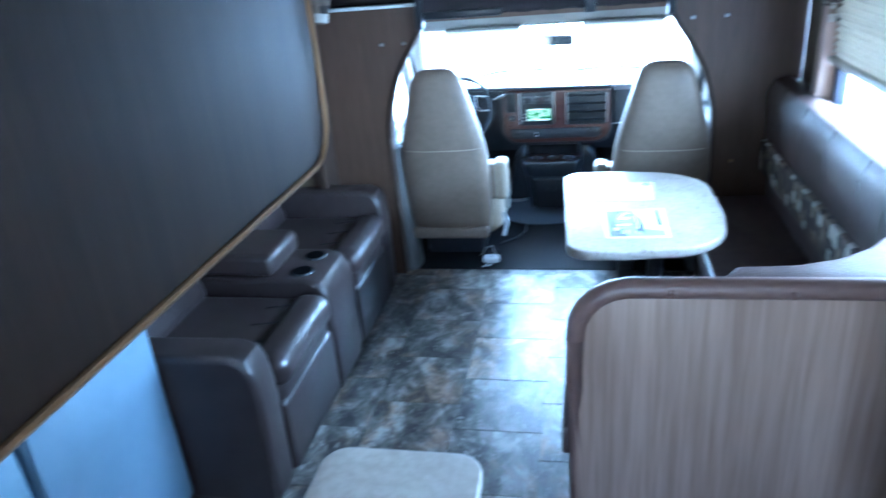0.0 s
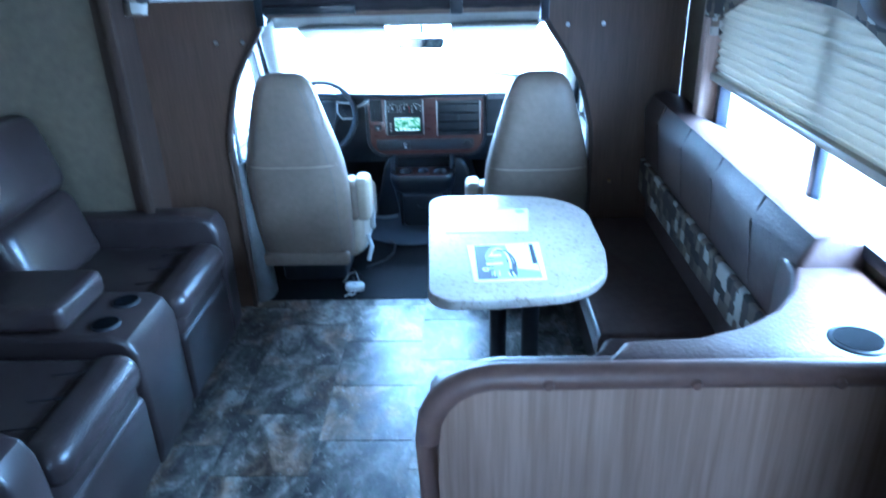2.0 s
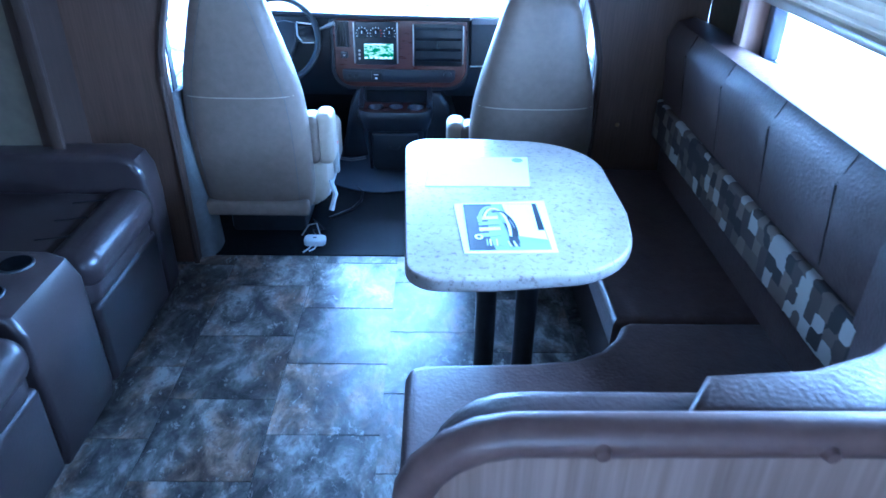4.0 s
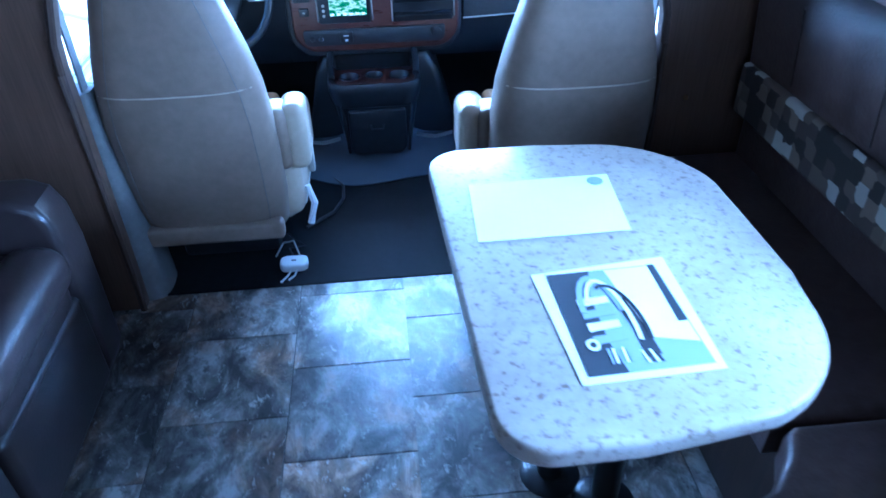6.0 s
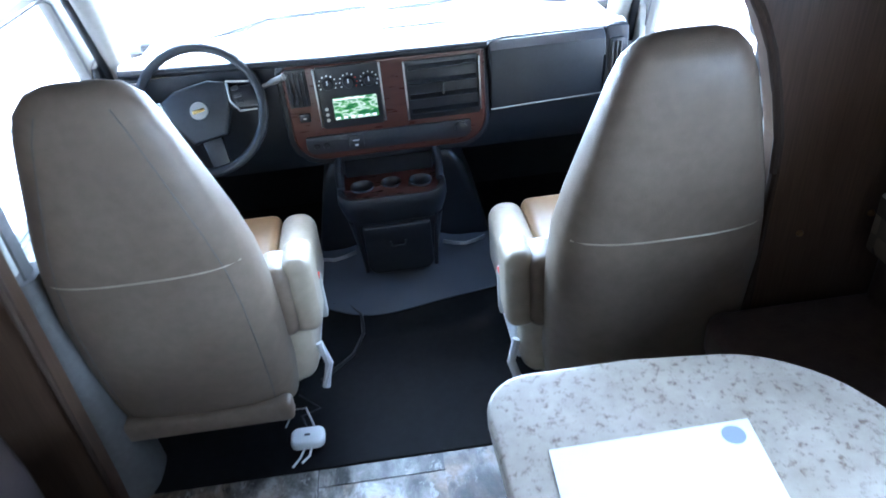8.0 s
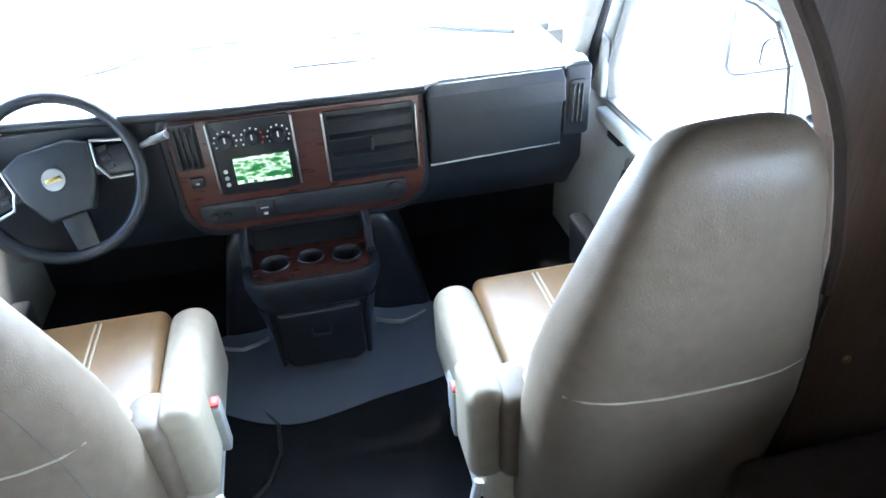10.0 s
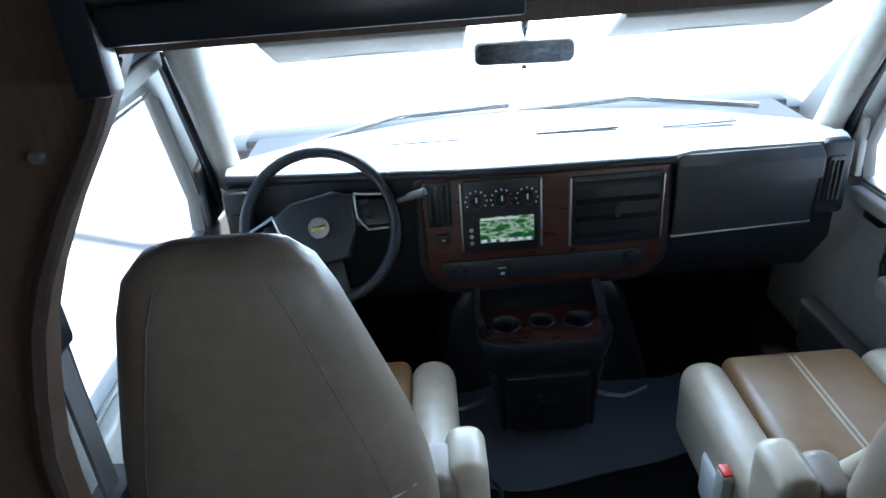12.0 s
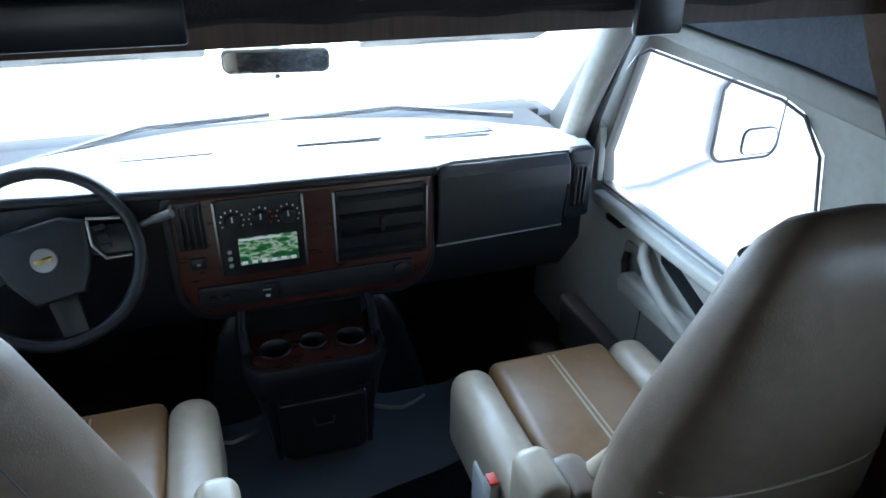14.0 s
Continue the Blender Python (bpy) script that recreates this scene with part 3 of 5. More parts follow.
photo_bit("print_area", [(0.06, 0.05), (0.94, 0.05), (0.94, 0.95), (0.06, 0.95)], 0.7260, INKMID)
photo_bit("dark_field", [(0.06, 0.05), (0.34, 0.05), (0.30, 0.30), (0.32, 0.70), (0.40, 0.95), (0.06, 0.95)], 0.7264, INK)
photo_bit("pale_field", [(0.60, 0.30), (0.93, 0.22), (0.93, 0.94), (0.52, 0.94)], 0.7266, PAPER)
photo_bit("dark_band", [(0.86, 0.40), (0.93, 0.40), (0.93, 0.95), (0.88, 0.95)], 0.7270, INK)
for i in range(4):
    photo_bit("printed_slab", [(0.20, 0.28 + 0.11 * i), (0.44, 0.30 + 0.11 * i), (0.44, 0.36 + 0.11 * i), (0.20, 0.35 + 0.11 * i)], 0.7270, PAPER if i % 2 else INKMID)
photo_bit("dark_shape", [(0.50, 0.14), (0.62, 0.16), (0.60, 0.42), (0.56, 0.66), (0.48, 0.64), (0.52, 0.40)], 0.7270, INK)


def photo_arc(cx, cy, rx, ry, a0, a1, wide, z, mat):
    angles = [a0 + (a1 - a0) * i / 10 for i in range(11)]
    outer = [(cx + rx * math.cos(a), cy + ry * math.sin(a)) for a in angles]
    inner = [(cx + (rx - wide) * math.cos(a), cy + (ry - wide) * math.sin(a)) for a in reversed(angles)]
    photo_bit("printed_curve", outer + inner, z, mat)


photo_arc(0.36, 0.50, 0.17, 0.40, 0.1, 3.0, 0.05, 0.7276, INKMID)
photo_arc(0.40, 0.44, 0.16, 0.42, -0.4, 2.6, 0.035, 0.7279, PAPER)
photo_arc(0.44, 0.40, 0.19, 0.40, -0.3, 1.9, 0.03, 0.7282, INK)
photo_arc(0.18, 0.28, 0.05, 0.05, 0.0, 6.2, 0.025, 0.7282, PAPER)
for i in range(5):
    photo_bit("printed_bar", [(0.25 + 0.035 * i, 0.12), (0.27 + 0.035 * i, 0.12), (0.275 + 0.035 * i, 0.24), (0.255 + 0.035 * i, 0.24)], 0.7276, PAPER if i % 2 else INKMID)
for i in range(4):
    photo_bit("printed_bar", [(0.50 + 0.03 * i, 0.10), (0.52 + 0.03 * i, 0.10), (0.50 + 0.03 * i, 0.20), (0.48 + 0.03 * i, 0.20)], 0.7276, INK if i % 2 else PAPER)


def dinette():
    d = thing("dinette_bench", "U-shaped brown vinyl dinette bench with a wood back panel", "bench", "", (0.8, -1.3, 0))
    # wooden boxes under the cushions
    part("side_base", box((0.76, -1.90, 0.0), (1.166, -0.03, 0.36), 0.004), WOOD_DARK, d)
    part("near_base", box((0.22, -1.90, 0.0), (0.758, -1.32, 0.36), 0.004), WOOD_DARK, d)
    # seat cushions
    part("side_cushion", prism(rounded(0.68, -1.05, 1.10, -0.03, (0.0, 0.02, 0.02, 0.05)), "z", 0.362, 0.465, 0.025, 4), CUSHION, d)
    near = [(0.14, -1.88), (1.08, -1.88), (1.08, -1.055), (0.72, -1.055), (0.695, -1.07), (0.67, -1.12), (0.62, -1.175), (0.55, -1.21), (0.44, -1.225), (0.18, -1.235), (0.15, -1.25), (0.14, -1.28)]
    part("near_cushion", prism(near, "z", 0.364, 0.47, 0.025, 4), CUSHION, d)
    # back along the wall
    back = prism([(1.06, 0.47), (1.168, 0.47), (1.168, 1.02), (1.10, 1.045), (1.045, 1.03), (1.015, 0.97), (1.035, 0.75), (1.06, 0.60)], "y", -1.56, -0.05, 0.018, 3)
    part("wall_back", back, CUSHION, d)
    for i in range(4):
        y = -0.28 - 0.33 * i
        part("seam", tube([(1.034, y, 0.77), (1.0135, y, 0.96), (1.043, y, 1.031)], 0.002, 6), LEATHER, d)
    part("pattern_band", box((1.015, -1.60, 0.61), (1.05, -0.06, 0.755), 0.012, 3), CAMO, d, "mosaic-patterned fabric band")
    # back of the near bench, with its roll and the wood panel
    part("near_back", prism(rounded(0.20, 0.47, 1.165, 0.93, (0.0, 0.0, 0.02, 0.12)), "y", -1.945, -1.84, 0.03, 4), CUSHION, d)
    part("back_panel", prism(rounded(0.175, 0.0, 1.165, 0.945, (0.0, 0.0, 0.0, 0.13)), "y", -1.97, -1.947, 0.003), WOOD_LIGHT, d, "greyed wood-grain back panel")
    roll = [(0.18, -1.955, 0.0), (0.18, -1.955, 0.81)] + [(0.31 - 0.13 * math.cos(a), -1.955, 0.82 + 0.13 * math.sin(a)) for a in (0.3, 0.6, 0.9, 1.2, 1.5)] + [(0.7, -1.955, 0.953), (1.16, -1.955, 0.953)]
    part("edge_roll", tube(roll, 0.027, 10), PIPING, d, "padded vinyl edge roll")
    for x in (0.40, 0.66, 0.91):
        part("button", cylinder((x, -1.979, 0.948), (x, -1.988, 0.948), 0.012, 0.008, 12), PIPING, d)
    # rounded corner with a cup holder
    corner = [(1.166, -1.937), (0.50, -1.937), (0.56, -1.850), (0.70, -1.838), (0.80, -1.80), (0.89, -1.735), (0.96, -1.65), (1.0, -1.56), (1.02, -1.45), (1.166, -1.45)]
    part("corner_back", prism(corner, "z", 0.47, 0.962, 0.02, 3), CUSHION, d)
    cup = part("cup_holder", turned(loft([(0, 0, 0.0, 0.052, 0.052), (0, 0, 0.002, 0.053, 0.053), (0, 0, 0.004, 0.049, 0.049)], 28, 2), Matrix.Translation((0.995, -1.865, 0.9615))), BLACK, d, "black cup holder")
    # flat disc on the solid top; its black is the well's painted shade
    part("well_shade_disc", cylinder((0.995, -1.865, 0.9657), (0.995, -1.865, 0.9664), 0.044, None, 28), CUPBLACK, cup)
    return d


dinette()


# ---- theatre seats in the slide-out ----
def arm(y0, y1, x0=-1.62, x1=-0.80, top=0.62):
    prof = [(x0, 0.04), (x1 - 0.02, 0.03), (x1, 0.08), (x1 + 0.005, 0.45), (x1 - 0.005, top - 0.07), (x1 - 0.03, top - 0.02), (x1 - 0.08, top), (x0, top - 0.01)]
    return prism([(x, z) for x, z in prof], "y", y0, y1, 0.025, 4)


def recliner_pair():
    c = thing("theater_sofa", "dark brown leather theater sofa with a cup holder console", "sofa", "", (-1.25, -1.0, 0))
    part("arm", arm(-0.34, -0.20), LEATHER, c)
    part("arm", arm(-1.83, -1.69), LEATHER, c)
    for y0, y1 in ((-0.84, -0.335), (-1.685, -1.175)):
        part("seat_cushion", box((-1.50, y0, 0.30), (-0.80, y1, 0.50), 0.06, 5), LEATHER, c)
        part("leg_rest", box((-0.90, y0 + 0.004, 0.05), (-0.795, y1 - 0.004, 0.345), 0.025, 4), LEATHER, c, "padded leather leg rest")
        part("front_roll", box((-0.93, y0 + 0.002, 0.385), (-0.772, y1 - 0.002, 0.520), 0.064, 8), LEATHER, c, "padded front roll of the seat")
        for k in range(3):
            yy = y0 + (y1 - y0) * (k + 1) / 4
            part("stitch", tube([(-1.0, yy, 0.5025), (-0.90, yy, 0.515), (-0.82, yy, 0.508), (-0.785, yy, 0.48), (-0.776, yy, 0.44)], 0.0022, 6), BLACK, c)
        part("seat_base", box((-1.6, y0 + 0.01, 0.02), (-0.91, y1 - 0.01, 0.31), 0.01), LEATHER, c)
        m = Matrix.Translation((-1.36, (y0 + y1) / 2, 0.44)) @ Matrix.Rotation(radians(-16), 4, "Y")
        part("backrest", turned(box((-0.10, y0 - (y0 + y1) / 2, 0.0), (0.09, y1 - (y0 + y1) / 2, 0.34), 0.07, 5), m), LEATHER, c)
        part("head_cushion", turned(box((-0.10, y0 - (y0 + y1) / 2, 0.32), (0.11, y1 - (y0 + y1) / 2, 0.66), 0.08, 5), m), LEATHER, c)
    con = part("console", prism([(-1.6, 0.04), (-0.81, 0.03), (-0.795, 0.10), (-0.80, 0.47), (-0.83, 0.53), (-0.88, 0.55), (-1.6, 0.55)], "y", -1.165, -0.85, 0.02, 3), LEATHER, c)
    part("console_lid", box((-1.50, -1.155, 0.552), (-1.02, -0.86, 0.65), 0.03, 4), LEATHER, con, "padded console lid")
    for y in (-1.085, -0.935):
        part("cup_holder", cylinder((-0.925, y, 0.549), (-0.925, y, 0.555), 0.048, 0.045, 24), CHARCOAL, con)
        # shade inside the cup, put in as a flat black disc
        part("well_shade_disc", cylinder((-0.925, y, 0.5552), (-0.925, y, 0.5562), 0.041, None, 24), CUPBLACK, con)
    return c


recliner_pair()


# ---- over the cab opening ----
def bunk_curtain():
    b = thing("rolled_curtain", "dark brown rolled privacy curtain hung over the cab opening", "curtain", "", (0, 0, 1.4))
    n = 60
    rows = []
    for zi, (z, bulge) in enumerate(((1.392, 0.0), (1.400, 0.014), (1.425, 0.022), (1.45, 0.02), (1.472, 0.006), (1.50, 0.024), (1.55, 0.024), (1.575, 0.006), (1.62, 0.020), (1.70, 0.018), (1.75, 0.008))):
        rows.append([(-0.585 + 1.17 * i / n, -0.022 - bulge * (1 + 0.10 * math.sin(i * 0.7 + zi)), z + (0.002 * math.sin(i * 0.9) if zi == 0 else 0)) for i in range(n + 1)])
    part("cloth", thick(sheet(rows), 0.012), CURTAIN, b)
    part("strap", box((-0.56, -0.055, 1.385), (-0.185, -0.045, 1.42), 0.004), BLACK, b)
    part("strap", box((0.20, -0.055, 1.372), (0.25, -0.045, 1.46), 0.004), BLACK, b)
    part("post", box((-0.60, -0.05, 1.34), (-0.565, -0.012, 2.098), 0.006), BLACK, b)
    part("post", box((0.565, -0.05, 1.34), (0.60, -0.012, 2.098), 0.006), BLACK, b)
    part("top_board", box((-0.563, -0.03, 1.752), (0.563, 0.0, 2.098), 0.004), CURTAIN, b)
    return b


bunk_curtain()
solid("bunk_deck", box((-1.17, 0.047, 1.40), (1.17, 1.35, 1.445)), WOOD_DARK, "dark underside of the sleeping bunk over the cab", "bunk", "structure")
solid("wall_bunk_front", box((-1.2, 1.35, 1.40), (1.2, 1.4, 2.1)), WALLPAPER, "tan wallboard at the front of the bunk", "wall", "structure")
solid("wall_bunk_right", box((1.17, 0.0, 1.447), (1.2, 1.35, 2.1)), WALLPAPER, "tan wallboard at the bunk's end", "wall", "structure")


def bunk_left():
    w = solid("wall_bunk_left", box((-1.2, 0.0, 1.447), (-1.17, 0.25, 2.1)), WALLPAPER, "tan wallboard with a small bunk window", "wall", "structure")
    part("wall_panel", box((-1.2, 0.70, 1.447), (-1.17, 1.35, 2.1)), WALLPAPER, w)
    part("wall_panel", box((-1.2, 0.25, 1.447), (-1.17, 0.70, 1.56)), WALLPAPER, w)
    part("wall_panel", box((-1.2, 0.25, 1.85), (-1.17, 0.70, 2.1)), WALLPAPER, w)
    win = thing("window_2", "small black-framed bunk window", "window", "", (-1.18, 0.47, 1.56), "structure")
    bm = bmesh.new()
    for lo, hi in (((0.25, 1.56), (0.70, 1.585)), ((0.25, 1.825), (0.70, 1.85)), ((0.25, 1.585), (0.275, 1.825)), ((0.675, 1.585), (0.70, 1.825))):
        box((-1.195, lo[0], lo[1]), (-1.155, hi[0], hi[1]), 0.003, 2, bm)
    part("window_frame", bm, WINFRAME, win)
    part("pane", box((-1.184, 0.275, 1.585), (-1.18, 0.675, 1.825)), GLASS, win).visible_shadow = False


bunk_left()
bk = thing("bunk_mattress", "dark mattress lying on the sleeping bunk", "mattress", "", (0, 0.7, 1.447))
part("mattress", box((-1.14, 0.12, 1.447), (1.14, 1.33, 1.55), 0.03, 3), CURTAIN, bk)
cu = thing("bunk_side_curtain", "gathered mosaic-patterned curtain tied at the bunk's side", "curtain", "", (-1.08, -0.06, 1.46))
part("cloth", loft([(-1.085 + 0.02 * math.sin(i), -0.06, 1.40 + 0.1 * i, 0.045 + 0.012 * math.sin(i * 2.1), 0.03) for i in range(8)], 20, 2.4), CAMO, cu)


# ---- the cab ----
def windscreen_y(x, z):
    return 1.56 - 0.42 * x * x - 0.85 * (z - 0.82)


def cab_shell():
    # cowl, roof, pillars and side walls
    solid("cab_headliner", box((-0.99, 0.047, 1.374), (0.99, 1.22, 1.398), 0.004), HEADLINER, "blue-grey cloth headliner of the cab", "ceiling", "structure")
    solid("windshield_header", box((-0.86, 0.97, 1.20), (0.86, 1.22, 1.372), 0.03, 4), TRIM_SHADED, "grey trim above the windshield", "trim", "structure")
    g = sheet([[(x, windscreen_y(x, z), z) for x in [-0.9 + 0.15 * i for i in range(13)]] for z in (0.78, 0.9, 1.0, 1.1, 1.2, 1.26)])
    w = solid("windshield", thick(g, 0.004), GLASS, "clear raked windshield glass", "windshield", "structure")
    w.visible_shadow = False
    solid("cowl", box((-1.0, 1.56, -0.1), (1.0, 1.75, 0.76), 0.02), BLACK, "black firewall below the windshield", "firewall", "structure")
    for s in (-1, 1):
        side = "left" if s < 0 else "right"
        path = [(s * 0.885, 1.27, 0.76), (s * 0.875, 1.18, 0.92), (s * 0.86, 1.07, 1.08), (s * 0.84, 0.97, 1.20), (s * 0.83, 0.92, 1.27)]
        p = solid("pillar_" + side, tube(path, 0.042, 12), TRIM_SHADED, "grey windshield pillar trim", "pillar", "structure")
        # door
        d = thing("cab_door", "grey moulded cab door with a large window", "door", "cab doors", (s * 0.97, 0.75, 0))
        lower = [(0.10, -0.10), (1.60, -0.10), (1.60, 0.60), (1.17, 0.648), (0.30, 0.636), (0.10, 0.636)]
        part("panel", prism(lower, "x", s * 0.955, s * 1.01, 0.012, 3), GREY, d)
        upper = [(0.10, 0.638), (0.350, 0.638), (0.358, 0.90), (0.385, 1.02), (0.46, 1.085), (0.52, 1.10), (1.02, 1.10), (1.07, 1.075), (1.185, 0.74), (1.165, 0.652), (1.60, 0.602), (1.60, 0.72), (1.10, 1.30), (0.10, 1.372)]
        part("window_surround", prism(upper, "x", s * 0.96, s * 1.005, 0.006, 2), TRIM_SHADED, d)
        part("window_seal", tube([(s * 0.957, y, z) for y, z in ((0.355, 0.645), (0.361, 0.90), (0.388, 1.015), (0.45, 1.08), (0.52, 1.096), (1.01, 1.096), (1.062, 1.07), (1.178, 0.74), (1.155, 0.652))], 0.004, 6, True), GREY_DARK, d)
        part("glass", box((min(s * 0.984, s * 0.987), 0.35, 0.62), (max(s * 0.984, s * 0.987), 1.22, 1.13)), GLASS, d).visible_shadow = False
        part("armrest", prism(rounded(0.36, 0.40, 0.93, 0.47, 0.03), "x", s * 0.90, s * 0.954, 0.015, 3), GREY, d)
        hp = [(s * 0.945, 0.875, 0.572), (s * 0.918, 0.84, 0.552), (s * 0.905, 0.78, 0.522), (s * 0.900, 0.70, 0.488), (s * 0.905, 0.60, 0.456), (s * 0.93, 0.54, 0.44)]
        part("pull_handle", tube(hp, 0.017, 12), GREY, d)
        # no real hollow: its shade is a black plate on the panel
        part("grip_slot_shade", prism([(0.58, 0.475), (0.80, 0.555), (0.81, 0.595), (0.79, 0.60), (0.60, 0.53), (0.57, 0.50)], "x", s * 0.948, s * 0.9548, 0.002), BLACK, d, "black plate for the shade behind the pull handle")
        # latch hollow drawn as a plate, with its shade in the darker grey
        part("recess_shade", prism(rounded(0.885, 0.40, 0.985, 0.545, 0.028), "x", s * 0.949, s * 0.9545, 0.002), TRIM_SHADED, d, "darker plate for the shade in the door latch hollow")
        part("latch_handle", tube([(s * 0.938, 0.945, 0.515), (s * 0.925, 0.935, 0.49), (s * 0.925, 0.925, 0.455), (s * 0.938, 0.905, 0.425)], 0.012, 10), BLACK, d, "black latch lever")
        part("latch_lock", box((min(s * 0.932, s * 0.948), 0.925, 0.418), (max(s * 0.932, s * 0.948), 0.955, 0.436), 0.003), BLACK, d)
        part("panel_seam", tube([(s * 0.9535, 0.90, 0.40), (s * 0.9535, 0.86, 0.36), (s * 0.9535, 0.865, 0.22)], 0.0022, 6), GREY_DARK, d)
        part("pillar_seal", tube([(s * 0.925, 1.235, 0.70), (s * 0.925, 1.19, 0.86), (s * 0.925, 1.10, 1.06), (s * 0.918, 1.03, 1.18)], 0.015, 10), BLACK, d, "black rubber seal beside the pillar")
        part("lock_switch", prism(rounded(0.99, 0.572, 1.07, 0.592, 0.004), "x", s * 0.925, s * 0.9545, 0.003), BLACK, d)
        part("map_pocket", prism([(0.55, 0.02), (1.22, 0.02), (1.24, 0.20), (0.53, 0.20)], "x", s * 0.89, s * 0.954, 0.015, 3), GREY_DARK, d)
        part("top_sill", prism(rounded(0.12, 0.60, 1.15, 0.64, 0.015), "x", s * 0.915, s * 0.954, 0.01, 3), GREY, d)
        part("mirror_sail", prism([(1.16, 0.66), (1.30, 0.66), (1.27, 0.86), (1.17, 0.83)], "x", s * 0.935, s * 0.958, 0.006), CHARCOAL if s < 0 else GREY, d)
        # roof rail trim above the door
        solid("roof_rail_" + side, prism([(0.06, 1.10), (0.46, 1.125), (1.0, 1.16), (1.0, 1.20), (0.46, 1.185), (0.06, 1.155)], "x", s * 0.90, s * 0.952, 0.012, 3), TRIM_SHADED, "grey roof rail trim over the door", "trim", "structure")
        solid("headliner_side_" + side, prism([(0.05, 1.158), (0.46, 1.188), (1.0, 1.203), (1.0, 1.372), (0.05, 1.372)], "x", s * 0.91, s * 0.952, 0.004), HEADLINER, "blue-grey cloth headliner curving down to the door", "ceiling", "structure")
        solid("wall_cab_" + side, box((s * 1.01, 0.047, -0.1) if s > 0 else (-1.03, 0.047, -0.1), (1.03, 0.10, 1.40) if s > 0 else (-1.01, 0.10, 1.40)), GREY, "grey cab side panel behind the door", "wall", "structure")
        solid("pillar_b_" + side, box((0.83, 0.05, 0.0) if s > 0 else (-0.95, 0.05, 0.0), (0.95, 0.13, 1.372) if s > 0 else (-0.83, 0.13, 1.372), 0.02, 3), TRIM_SHADED, "grey door pillar trim", "pillar", "structure")
        # belt reel and webbing
        belt = thing("seat_belt", "grey seat belt with an upper guide on the door pillar", "seat belt", "seat belts", (s * 0.82, 0.09, 0.2))
        part("webbing", box((s * 0.800, 0.075, 0.10) if s > 0 else (-0.806, 0.075, 0.10), (s * 0.806, 0.115, 0.98) if s > 0 else (-0.800, 0.115, 0.98)), GREY_DARK, belt)
        part("guide", box((0.79, 0.06, 0.97) if s > 0 else (-0.829, 0.06, 0.97), (0.829, 0.13, 1.05) if s > 0 else (-0.79, 0.13, 1.05), 0.012, 3), BLACK, belt)
        # outside mirror
        om = thing("side_mirror", "large outside mirror on a bracket", "mirror", "side mirrors", (s * 1.30, 1.1, 0.8))
        x0, x1 = (1.335, 1.605) if s > 0 else (-1.605, -1.335)
        part("housing", prism(rounded(x0, 0.675, x1, 0.965, 0.05), "y", 1.15, 1.185, 0.012, 3), PAINT, om)
        part("mirror_glass", prism(rounded(x0 + 0.012, 0.687, x1 - 0.012, 0.953, 0.042), "y", 1.143, 1.148), MIRROR, om)
        part("mirror_rim", tube([(x, 1.145, z) for x, z in rounded(x0 + 0.006, 0.681, x1 - 0.006, 0.959, 0.045)], 0.0055, 6, True), GREY_DARK, om)
        xa, xb = (x1 - 0.15, x1 - 0.02) if s > 0 else (x0 + 0.02, x0 + 0.15)
        part("wide_angle_glass", prism(rounded(xa, 0.697, xb, 0.785, 0.025), "y", 1.138, 1.142, 0.0015), MIRROR, om)
        part("wide_angle_rim", tube([(x, 1.140, z) for x, z in rounded(xa, 0.697, xb, 0.785, 0.025)], 0.003, 6, True), GREY_DARK, om)
        part("bracket", tube([(s * 1.0, 1.27, 0.56), (s * 1.2, 1.25, 0.58), (s * 1.40, 1.20, 0.67)], 0.022, 10), PAINT, om)
        v = thing("sun_visor", "grey cloth sun visor folded against the header", "sun visor", "sun visors", (s * 0.4, 1.0, 1.19))
        vm = Matrix.Translation((s * 0.42, 1.03, 1.168)) @ Matrix.Rotation(radians(-24), 4, "X")
        part("flap", turned(box((-0.24, -0.10, -0.012), (0.24, 0.09, 0.012), 0.01, 3), vm), TRIM_SHADED, v)
        part("label_strip", turned(box((-0.10, 0.05, -0.0145), (0.10, 0.075, -0.0125)), vm), WHITE, v)
        part("pivot", cylinder((s * 0.655, 1.0, 1.19), (s * 0.68, 1.0, 1.21), 0.01), GREY, v)


cab_shell()


